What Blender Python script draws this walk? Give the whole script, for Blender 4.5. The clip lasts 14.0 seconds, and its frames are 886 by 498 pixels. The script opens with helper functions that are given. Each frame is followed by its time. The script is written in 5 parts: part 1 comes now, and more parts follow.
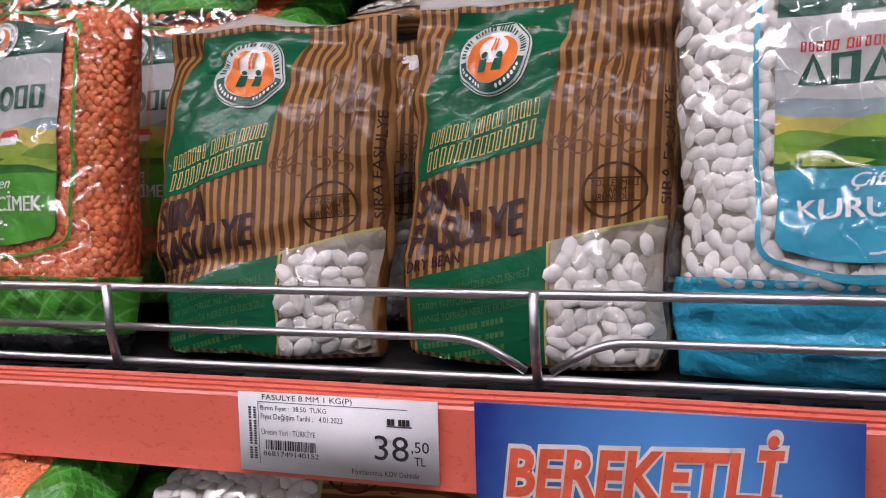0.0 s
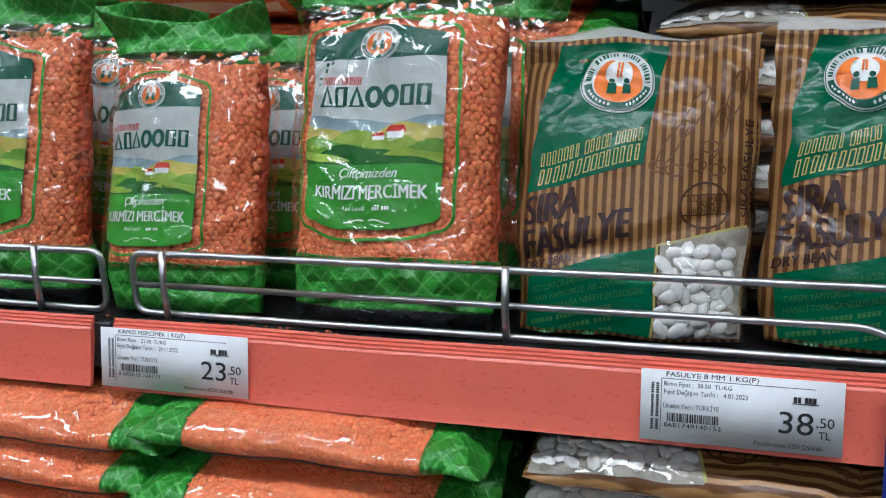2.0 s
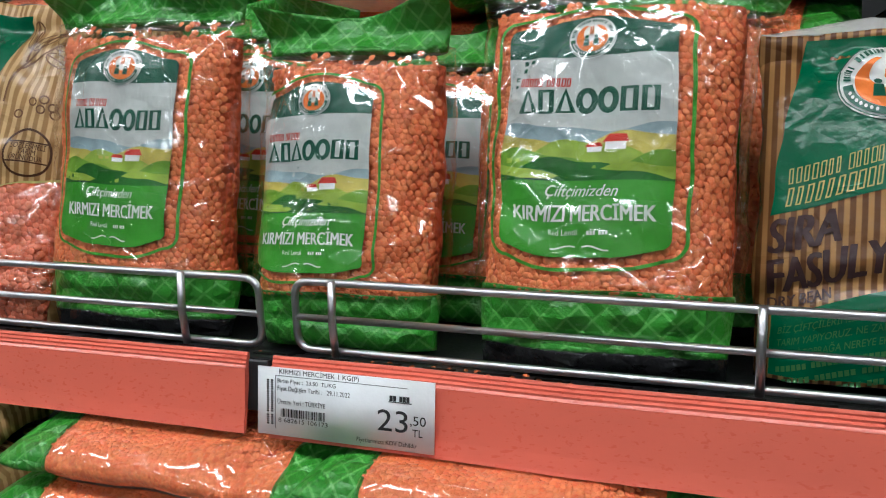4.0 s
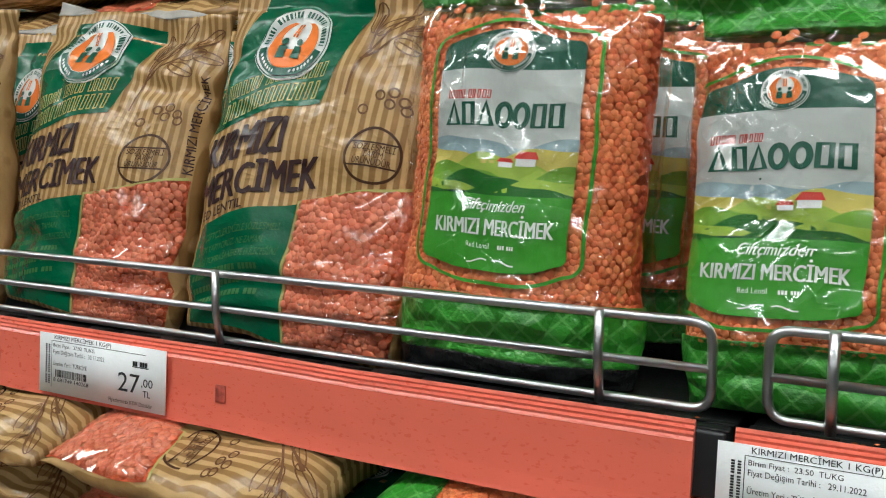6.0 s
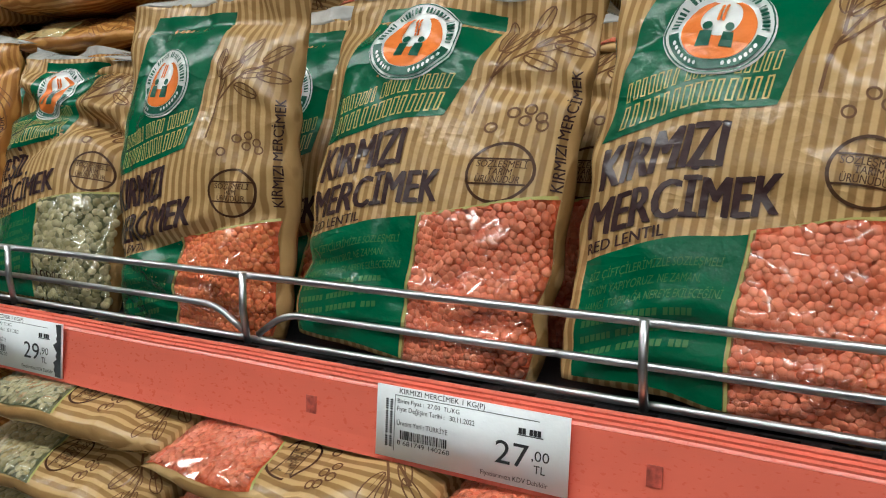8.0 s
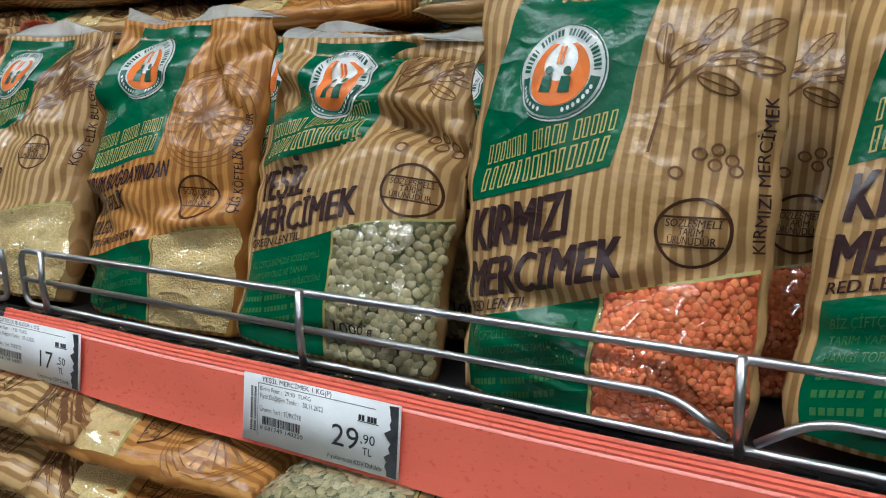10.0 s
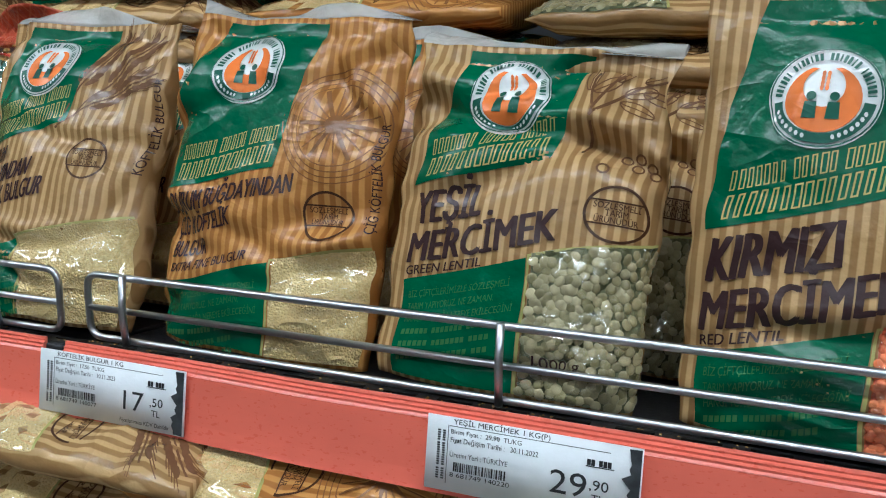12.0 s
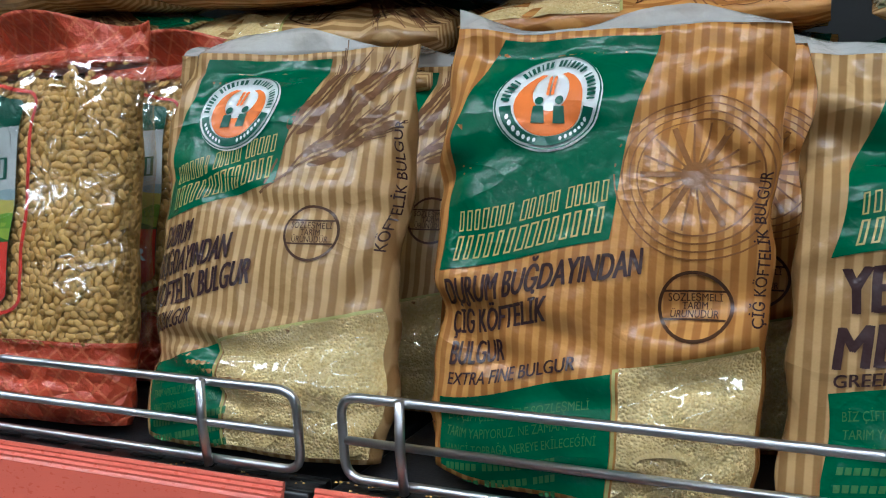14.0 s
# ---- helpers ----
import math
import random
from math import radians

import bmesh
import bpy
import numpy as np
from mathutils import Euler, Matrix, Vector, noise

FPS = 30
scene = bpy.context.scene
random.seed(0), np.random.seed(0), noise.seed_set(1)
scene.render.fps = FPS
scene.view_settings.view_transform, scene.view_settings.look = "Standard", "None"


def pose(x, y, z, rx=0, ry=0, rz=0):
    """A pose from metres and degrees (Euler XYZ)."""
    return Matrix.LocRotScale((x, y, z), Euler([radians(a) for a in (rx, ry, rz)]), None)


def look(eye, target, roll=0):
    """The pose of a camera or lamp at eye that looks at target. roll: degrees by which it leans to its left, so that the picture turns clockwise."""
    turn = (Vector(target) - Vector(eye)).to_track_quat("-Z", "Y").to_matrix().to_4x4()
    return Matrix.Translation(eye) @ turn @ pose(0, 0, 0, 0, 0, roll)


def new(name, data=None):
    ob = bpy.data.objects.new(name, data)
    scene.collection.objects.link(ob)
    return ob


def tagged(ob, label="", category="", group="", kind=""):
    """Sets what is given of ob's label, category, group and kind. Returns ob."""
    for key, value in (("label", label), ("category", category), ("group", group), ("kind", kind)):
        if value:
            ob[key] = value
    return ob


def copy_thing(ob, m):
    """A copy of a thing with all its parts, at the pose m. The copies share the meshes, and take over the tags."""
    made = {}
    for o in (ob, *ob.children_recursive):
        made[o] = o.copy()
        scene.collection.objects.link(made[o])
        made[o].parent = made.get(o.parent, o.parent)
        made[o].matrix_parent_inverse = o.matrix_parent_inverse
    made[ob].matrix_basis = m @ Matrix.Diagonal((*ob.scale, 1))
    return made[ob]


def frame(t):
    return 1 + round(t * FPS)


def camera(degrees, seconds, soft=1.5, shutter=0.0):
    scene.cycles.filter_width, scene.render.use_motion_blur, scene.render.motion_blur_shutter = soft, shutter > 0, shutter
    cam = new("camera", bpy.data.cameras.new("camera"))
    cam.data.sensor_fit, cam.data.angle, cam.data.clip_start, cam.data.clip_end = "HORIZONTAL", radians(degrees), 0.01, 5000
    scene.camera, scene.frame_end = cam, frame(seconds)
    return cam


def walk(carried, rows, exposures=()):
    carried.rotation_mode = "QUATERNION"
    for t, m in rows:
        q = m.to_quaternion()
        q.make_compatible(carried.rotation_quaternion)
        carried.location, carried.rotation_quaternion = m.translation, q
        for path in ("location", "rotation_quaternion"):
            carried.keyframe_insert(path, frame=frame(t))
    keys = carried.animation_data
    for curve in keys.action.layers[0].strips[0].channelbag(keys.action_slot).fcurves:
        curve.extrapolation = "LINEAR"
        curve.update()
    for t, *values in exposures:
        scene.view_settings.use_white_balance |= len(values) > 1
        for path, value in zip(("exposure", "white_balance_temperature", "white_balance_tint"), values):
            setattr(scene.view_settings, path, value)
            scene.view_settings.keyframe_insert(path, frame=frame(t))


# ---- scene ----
cam = camera(52.9, 14.0, soft=1.1)
PATH = [
    (0, (0.526, -0.36, 1.353), (-0.073, 1.532, 1.103), -2.1),
    (0.5, (0.442, -0.404, 1.36), (-0.185, 1.477, 1.096), -1.3),
    (1, (0.398, -0.438, 1.361), (-0.242, 1.439, 1.103), -0.8),
    (1.5, (0.373, -0.456, 1.357), (-0.237, 1.432, 1.11), 0.0),
    (2, (0.35, -0.462, 1.359), (-0.232, 1.434, 1.103), 0.1),
    (2.5, (0.322, -0.483, 1.36), (-0.272, 1.409, 1.1), -0.0),
    (5, (0.179, -0.367, 1.353), (-0.651, 1.441, 1.152), 0.8),
    (5.5, (0.129, -0.364, 1.35), (-0.788, 1.401, 1.145), 1.1),
    (6, (0.062, -0.372, 1.346), (-0.885, 1.381, 1.172), 1.4),
    (6.5, (-0.004, -0.385, 1.349), (-0.977, 1.353, 1.168), 1.1),
    (7, (-0.061, -0.403, 1.348), (-1.053, 1.326, 1.185), 1.2),
    (9.5, (-0.337, -0.314, 1.365), (-1.46, 1.323, 1.121), 1.4),
    (10, (-0.426, -0.349, 1.366), (-1.506, 1.318, 1.132), 1.6),
    (10.5, (-0.467, -0.352, 1.365), (-1.496, 1.348, 1.134), 1.8),
    (11, (-0.51, -0.376, 1.366), (-1.454, 1.373, 1.141), 2.2),
    (11.5, (-0.558, -0.397, 1.367), (-1.386, 1.41, 1.151), 2.6),
    (12, (-0.609, -0.403, 1.367), (-1.344, 1.445, 1.154), 3.0),
    (12.5, (-0.676, -0.388, 1.366), (-1.386, 1.47, 1.159), 2.7),
    (13, (-0.733, -0.373, 1.374), (-1.438, 1.489, 1.182), 2.6),
    (13.5, (-0.757, -0.348, 1.38), (-1.469, 1.513, 1.2), 1.8),
    (14, (-0.811, -0.328, 1.389), (-1.557, 1.516, 1.174), -0.2),
]
walk(cam, [(t, look(eye, target, roll)) for t, eye, target, roll in PATH], exposures=[(0.0, 0.0, 6050, 28), (0.6, 0.0, 5600, 12), (2.7, 0.0, 5300, 6), (5.0, 0.0, 5950, 3), (7.2, 0.0, 5950, 0), (9.5, 0.0, 5650, 3), (11.0, 0.0, 5250, 0), (14.0, 0.0, 5150, 2)])

# ---- light ----
world = bpy.data.worlds.new("room_air")
world.use_nodes = True
world.node_tree.nodes["Background"].inputs[0].default_value = (1.0, 0.95, 0.88, 1)
world.node_tree.nodes["Background"].inputs[1].default_value = 0.012
scene.world = world
LAMP_POWER = 26.3

# ---- materials ----


def mat(name):
    m = bpy.data.materials.new(name)
    m.use_nodes = True
    return m, m.node_tree, m.node_tree.nodes["Principled BSDF"]


def link(nt, a, b):
    nt.links.new(a, b)


def node(nt, kind, **values):
    n = nt.nodes.new(kind)
    for key, value in values.items():
        n.inputs[key].default_value = value
    return n


def coords(nt):
    return nt.nodes.new("ShaderNodeTexCoord").outputs["Object"]


def add_bump(nt, bsdf, height, strength, distance):
    b = node(nt, "ShaderNodeBump", Strength=strength, Distance=distance)
    link(nt, height, b.inputs["Height"])
    link(nt, b.outputs["Normal"], bsdf.inputs["Normal"])
    return b


def crinkle(nt, co, scale, sharp, detail=5.0):
    """Height of creased film: soft waves with sharp fold lines between uneven facets."""
    warp = node(nt, "ShaderNodeTexNoise", Scale=scale * 0.7, Detail=3.0)
    link(nt, co, warp.inputs["Vector"])
    shift = node(nt, "ShaderNodeVectorMath")
    shift.operation = "SCALE"
    shift.inputs[3].default_value = 0.6 / scale
    link(nt, warp.outputs["Color"], shift.inputs[0])
    moved = node(nt, "ShaderNodeVectorMath")
    link(nt, co, moved.inputs[0])
    link(nt, shift.outputs[0], moved.inputs[1])
    cells = node(nt, "ShaderNodeTexVoronoi", Scale=scale)
    cells.feature = "DISTANCE_TO_EDGE"
    link(nt, moved.outputs[0], cells.inputs["Vector"])
    waves = node(nt, "ShaderNodeTexNoise", Scale=scale * 0.9, Detail=detail, Roughness=0.5)
    link(nt, co, waves.inputs["Vector"])
    both = node(nt, "ShaderNodeMath")
    both.operation = "MULTIPLY_ADD"
    both.inputs[1].default_value = sharp
    link(nt, cells.outputs["Distance"], both.inputs[0])
    link(nt, waves.outputs["Fac"], both.inputs[2])
    return both.outputs[0]


def ridges(nt, co, scale, sharp, stretch=(1, 1, 1)):
    """Thin raised fold lines that wander and break off, as in stiff film: 0 between, 1 on the line."""
    mp = nt.nodes.new("ShaderNodeMapping")
    mp.inputs["Scale"].default_value = stretch
    mp.inputs["Rotation"].default_value = (0.3, 0.5, 0.2)
    link(nt, co, mp.inputs["Vector"])
    n = node(nt, "ShaderNodeTexNoise", Scale=scale, Detail=1.5, Roughness=0.55, Distortion=0.7)
    link(nt, mp.outputs[0], n.inputs["Vector"])
    spread = node(nt, "ShaderNodeMath")
    spread.operation = "MULTIPLY_ADD"
    spread.inputs[1].default_value, spread.inputs[2].default_value = 2.0, -1.0
    link(nt, n.outputs["Fac"], spread.inputs[0])
    size = node(nt, "ShaderNodeMath")
    size.operation = "ABSOLUTE"
    link(nt, spread.outputs[0], size.inputs[0])
    flip = node(nt, "ShaderNodeMath")
    flip.operation = "SUBTRACT"
    flip.inputs[0].default_value = 1.0
    link(nt, size.outputs[0], flip.inputs[1])
    keen = node(nt, "ShaderNodeMath")
    keen.operation = "POWER"
    keen.inputs[1].default_value = sharp
    link(nt, flip.outputs[0], keen.inputs[0])
    gate = node(nt, "ShaderNodeTexNoise", Scale=scale * 0.8, Detail=1.0)
    link(nt, co, gate.inputs["Vector"])
    out = node(nt, "ShaderNodeMath")
    out.operation = "MULTIPLY"
    link(nt, keen.outputs[0], out.inputs[0])
    link(nt, ramp(nt, gate.outputs["Fac"], 0.44, 0.60), out.inputs[1])
    return out.outputs[0]


def plus(nt, a, b, weight):
    """a + weight * b"""
    m = node(nt, "ShaderNodeMath")
    m.operation = "MULTIPLY_ADD"
    m.inputs[1].default_value = weight
    link(nt, b, m.inputs[0])
    link(nt, a, m.inputs[2])
    return m.outputs[0]


def mixed(nt, factor, a, b):
    m = nt.nodes.new("ShaderNodeMix")
    m.data_type = "RGBA"
    link(nt, factor, m.inputs[0])
    for socket, value in ((m.inputs[6], a), (m.inputs[7], b)):
        if isinstance(value, tuple):
            socket.default_value = (*value, 1)
        else:
            link(nt, value, socket)
    return m.outputs[2]


def ramp(nt, factor, lo, hi):
    r = node(nt, "ShaderNodeMapRange")
    r.inputs["From Min"].default_value, r.inputs["From Max"].default_value = lo, hi
    link(nt, factor, r.inputs["Value"])
    return r.outputs["Result"]


def printed(name, colour, rough=0.25, vary=0.12, wrinkle=0.25, metal=0.0):
    """Ink on plastic film: soft gloss, faint wear, fine wrinkles."""
    m, nt, b = mat(name)
    co = coords(nt)
    n1 = node(nt, "ShaderNodeTexNoise", Scale=38.0, Detail=5.0)
    n2 = node(nt, "ShaderNodeTexNoise", Scale=420.0, Detail=3.0)
    link(nt, co, n1.inputs["Vector"])
    link(nt, co, n2.inputs["Vector"])
    dark = tuple(c * (1 - vary) for c in colour)
    light = tuple(min(1.0, c * (1 + vary)) for c in colour)
    link(nt, mixed(nt, ramp(nt, n1.outputs["Fac"], 0.3, 0.7), dark, light), b.inputs["Base Color"])
    b.inputs["Roughness"].default_value = rough
    b.inputs["Metallic"].default_value = metal
    add_bump(nt, b, plus(nt, crinkle(nt, co, 34.0, 0.5), ridges(nt, co, 26.0, 7.0, (0.8, 1, 1.7)), 0.16), wrinkle * 1.7, 0.008)
    b.inputs["Specular IOR Level"].default_value = 0.34
    return m


def kraft(name, light, dark, period=0.0050):
    """Striped brown paper-look film; the stripes run up the bag."""
    m, nt, b = mat(name)
    co = coords(nt)
    sep = nt.nodes.new("ShaderNodeSeparateXYZ")
    link(nt, co, sep.inputs[0])
    n1 = node(nt, "ShaderNodeTexNoise", Scale=30.0, Detail=6.0)
    n2 = node(nt, "ShaderNodeTexNoise", Scale=260.0, Detail=4.0)
    for n in (n1, n2):
        link(nt, co, n.inputs["Vector"])
    f = node(nt, "ShaderNodeMath")
    f.operation = "MULTIPLY"
    f.inputs[1].default_value = 1 / period
    link(nt, sep.outputs["X"], f.inputs[0])
    p = node(nt, "ShaderNodeMath")
    p.operation = "PINGPONG"
    p.inputs[1].default_value = 0.5
    link(nt, f.outputs[0], p.inputs[0])
    stripe = ramp(nt, p.outputs[0], 0.19, 0.29)
    base = mixed(nt, stripe, light, dark)
    worn = mixed(nt, ramp(nt, n1.outputs["Fac"], 0.45, 1.35), base, tuple(0.55 * a + 0.45 * c for a, c in zip(dark, light)))
    grain = node(nt, "ShaderNodeHueSaturation")
    link(nt, ramp(nt, n2.outputs["Fac"], -0.9, 1.5), grain.inputs["Fac"])
    grain.inputs["Value"].default_value = 1.16
    link(nt, worn, grain.inputs["Color"])
    link(nt, grain.outputs[0], b.inputs["Base Color"])
    b.inputs["Roughness"].default_value = 0.24
    b.inputs["Specular IOR Level"].default_value = 0.34
    add_bump(nt, b, plus(nt, crinkle(nt, co, 34.0, 0.5), ridges(nt, co, 26.0, 7.0, (0.8, 1, 1.7)), 0.16), 0.42, 0.009)
    return m


def patterned(name, colour, line, period=0.013):
    """Film printed with a lattice of fine pale lines."""
    m, nt, b = mat(name)
    co = coords(nt)
    sep = nt.nodes.new("ShaderNodeSeparateXYZ")
    link(nt, co, sep.inputs[0])
    lines = []
    for sign in (1, -1):
        a = node(nt, "ShaderNodeMath")
        a.operation = "MULTIPLY_ADD"
        a.inputs[1].default_value = sign
        link(nt, sep.outputs["X"], a.inputs[0])
        link(nt, sep.outputs["Z"], a.inputs[2])
        k = node(nt, "ShaderNodeMath")
        k.operation = "PINGPONG"
        k.inputs[1].default_value = period / 2
        link(nt, a.outputs[0], k.inputs[0])
        lines.append(ramp(nt, k.outputs[0], period * 0.09, period * 0.045))
    top = node(nt, "ShaderNodeMath")
    top.operation = "MAXIMUM"
    link(nt, lines[0], top.inputs[0])
    link(nt, lines[1], top.inputs[1])
    soft = node(nt, "ShaderNodeMath")
    soft.operation = "MULTIPLY"
    soft.inputs[1].default_value = 0.45
    link(nt, top.outputs[0], soft.inputs[0])
    n1 = node(nt, "ShaderNodeTexNoise", Scale=55.0, Detail=5.0)
    link(nt, co, n1.inputs["Vector"])
    tone = mixed(nt, ramp(nt, n1.outputs["Fac"], 0.3, 0.7), tuple(c * 0.75 for c in colour), colour)
    link(nt, mixed(nt, soft.outputs[0], tone, line), b.inputs["Base Color"])
    b.inputs["Roughness"].default_value = 0.28
    add_bump(nt, b, crinkle(nt, co, 45.0, 0.7), 0.9, 0.011)
    return m


def grains(name, a, b_, rough=0.45, cell=0.0):
    """Seeds: each its own tint; with cell, fine meal as relief."""
    m, nt, b = mat(name)
    co = coords(nt)
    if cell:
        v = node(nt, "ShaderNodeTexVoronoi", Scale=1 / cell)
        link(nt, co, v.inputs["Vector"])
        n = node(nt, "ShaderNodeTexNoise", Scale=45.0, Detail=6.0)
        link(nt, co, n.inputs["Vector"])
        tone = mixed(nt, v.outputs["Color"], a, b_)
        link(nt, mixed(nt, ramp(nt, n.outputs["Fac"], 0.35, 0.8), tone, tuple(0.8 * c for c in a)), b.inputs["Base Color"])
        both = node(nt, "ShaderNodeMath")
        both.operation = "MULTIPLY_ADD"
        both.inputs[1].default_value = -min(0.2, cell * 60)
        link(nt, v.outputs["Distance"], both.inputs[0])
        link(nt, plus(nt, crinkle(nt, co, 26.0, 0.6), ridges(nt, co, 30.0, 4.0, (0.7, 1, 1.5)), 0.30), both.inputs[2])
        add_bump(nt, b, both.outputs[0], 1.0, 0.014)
    else:
        g = nt.nodes.new("ShaderNodeNewGeometry")
        n = node(nt, "ShaderNodeTexNoise", Scale=300.0, Detail=3.0)
        link(nt, co, n.inputs["Vector"])
        tone = mixed(nt, g.outputs["Random Per Island"], a, b_)
        link(nt, mixed(nt, ramp(nt, n.outputs["Fac"], 0.4, 0.9), tone, tuple(0.7 * c for c in b_)), b.inputs["Base Color"])
    b.inputs["Roughness"].default_value = 0.7 if cell else rough
    return m


def clear_film(name, tint=(1, 1, 1), gloss=0.085):
    m, nt, b = mat(name)
    nt.nodes.remove(b)
    co = coords(nt)
    bump = node(nt, "ShaderNodeBump", Strength=1.0, Distance=0.015)
    folds = plus(nt, crinkle(nt, co, 17.0, 0.42, 1.5), ridges(nt, co, 17.0, 30.0, (1.3, 1, 0.9)), 0.085)
    link(nt, plus(nt, folds, ridges(nt, co, 40.0, 22.0), 0.032), bump.inputs["Height"])
    facing = node(nt, "ShaderNodeLayerWeight", Blend=0.5)
    link(nt, bump.outputs["Normal"], facing.inputs["Normal"])
    cube = node(nt, "ShaderNodeMath")
    cube.operation = "POWER"
    cube.inputs[1].default_value = 3.0
    link(nt, facing.outputs["Facing"], cube.inputs[0])
    fres = node(nt, "ShaderNodeMath")
    fres.operation = "MULTIPLY_ADD"
    fres.inputs[1].default_value, fres.inputs[2].default_value = 0.5, gloss
    link(nt, cube.outputs[0], fres.inputs[0])
    see = node(nt, "ShaderNodeBsdfTransparent", Color=(*tint, 1))
    shine = node(nt, "ShaderNodeBsdfGlossy", Roughness=0.075, Color=(1, 1, 1, 1))
    link(nt, bump.outputs["Normal"], shine.inputs["Normal"])
    mix = nt.nodes.new("ShaderNodeMixShader")
    link(nt, fres.outputs[0], mix.inputs[0])
    link(nt, see.outputs[0], mix.inputs[1])
    link(nt, shine.outputs[0], mix.inputs[2])
    link(nt, mix.outputs[0], nt.nodes["Material Output"].inputs[0])
    return m


def solid(name, colour, rough, metal=0.0, scale=60.0, vary=0.15, bump=0.1, stretch=(1, 1, 1)):
    m, nt, b = mat(name)
    mp = nt.nodes.new("ShaderNodeMapping")
    mp.inputs["Scale"].default_value = stretch
    link(nt, coords(nt), mp.inputs["Vector"])
    n1 = node(nt, "ShaderNodeTexNoise", Scale=scale, Detail=6.0)
    n2 = node(nt, "ShaderNodeTexNoise", Scale=scale * 9, Detail=3.0)
    for n in (n1, n2):
        link(nt, mp.outputs[0], n.inputs["Vector"])
    link(nt, mixed(nt, ramp(nt, n1.outputs["Fac"], 0.3, 0.7), tuple(c * (1 - vary) for c in colour), tuple(min(1, c * (1 + vary)) for c in colour)), b.inputs["Base Color"])
    r = ramp(nt, n2.outputs["Fac"], 0.2, 0.8)
    k = node(nt, "ShaderNodeMath")
    k.operation = "MULTIPLY_ADD"
    k.inputs[1].default_value, k.inputs[2].default_value = rough * 0.4, rough * 0.8
    link(nt, r, k.inputs[0])
    link(nt, k.outputs[0], b.inputs["Roughness"])
    b.inputs["Metallic"].default_value = metal
    add_bump(nt, b, n2.outputs["Fac"], bump, 0.001)
    return m


KRAFT_TAN = kraft("kraft_tan", (0.505, 0.325, 0.140), (0.275, 0.153, 0.055), 0.0060)
KRAFT_BROWN = kraft("kraft_brown", (0.34, 0.178, 0.060), (0.105, 0.043, 0.015))
KRAFT_ORANGE = kraft("kraft_orange", (0.52, 0.252, 0.066), (0.33, 0.135, 0.031), 0.0060)
INK_GREEN = printed("ink_green", (0.003, 0.105, 0.043))
INK_GOLD = printed("ink_gold", (0.46, 0.42, 0.14))
INK_DIM = printed("ink_dim_gold", (0.055, 0.17, 0.055))
INK_DARK = printed("ink_dark_brown", (0.045, 0.022, 0.022))
INK_SKETCH = printed("ink_sketch_brown", (0.16, 0.075, 0.032))
INK_SKETCH_SOFT = printed("ink_sketch_soft", (0.24, 0.105, 0.035))
INK_SKETCH_DARK = printed("ink_sketch_dark", (0.07, 0.03, 0.014))
INK_WHITE = printed("ink_white", (0.80, 0.80, 0.78))
INK_ORANGE = printed("ink_orange", (0.78, 0.20, 0.04))
INK_RED = printed("ink_red", (0.62, 0.05, 0.035))
INK_DEEP_GREEN = printed("ink_deep_green", (0.008, 0.085, 0.05), rough=0.3)
INK_LEAF = printed("ink_leaf_green", (0.07, 0.33, 0.03), rough=0.3)
INK_SKY = printed("ink_sky_grey", (0.47, 0.49, 0.47), rough=0.3)
INK_HAZE = printed("ink_haze", (0.27, 0.36, 0.39), rough=0.3, vary=0.38)
INK_YELLOW = printed("ink_field_yellow", (0.50, 0.42, 0.09), rough=0.3, vary=0.38)
INK_FIELD = printed("ink_field_green", (0.16, 0.32, 0.03), rough=0.3, vary=0.38)
INK_WOOD_GREEN = printed("ink_wood_green", (0.025, 0.14, 0.02), rough=0.3, vary=0.38)
INK_LIME = printed("ink_sunlit_green", (0.30, 0.42, 0.05), rough=0.3, vary=0.38)
INK_BLUE = printed("ink_sky_blue", (0.03, 0.36, 0.52), rough=0.3)
FILM = clear_film("clear_film")
SEAL_CLEAR = printed("milky_seal", (0.62, 0.60, 0.56), rough=0.25, wrinkle=0.6)
seal_tree = SEAL_CLEAR.node_tree
seal_see = node(seal_tree, "ShaderNodeBsdfTransparent")
seal_mix = node(seal_tree, "ShaderNodeMixShader", Fac=0.42)
link(seal_tree, seal_tree.nodes["Principled BSDF"].outputs[0], seal_mix.inputs[1])
link(seal_tree, seal_see.outputs[0], seal_mix.inputs[2])
link(seal_tree, seal_mix.outputs[0], seal_tree.nodes["Material Output"].inputs[0])
SEAL_SILVER = printed("silver_seal", (0.60, 0.57, 0.56), rough=0.3, wrinkle=0.6, metal=0.4)
BAND_GREEN = patterned("band_green", (0.05, 0.30, 0.025), (0.20, 0.52, 0.13))
BAND_BLUE = printed("band_blue", (0.02, 0.33, 0.50), rough=0.22, wrinkle=0.8)
BAND_ORANGE = patterned("band_orange", (0.55, 0.075, 0.03), (0.70, 0.22, 0.10))
RED_LENTIL = grains("red_lentil", (0.80, 0.155, 0.046), (0.92, 0.285, 0.098), rough=0.5)
PINK_LENTIL = grains("coral_lentil", (0.70, 0.14, 0.06), (0.86, 0.27, 0.14))
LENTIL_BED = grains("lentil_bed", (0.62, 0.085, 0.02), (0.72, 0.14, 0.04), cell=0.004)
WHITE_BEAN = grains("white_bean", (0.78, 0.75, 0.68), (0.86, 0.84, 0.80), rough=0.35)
# Darker than the beans: the shade in their gaps is put in this colour.
BEAN_BED_SHADE = grains("bean_bed_shade", (0.35, 0.31, 0.25), (0.5, 0.46, 0.38), cell=0.009)
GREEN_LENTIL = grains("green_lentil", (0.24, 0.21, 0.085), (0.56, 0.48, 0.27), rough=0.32)
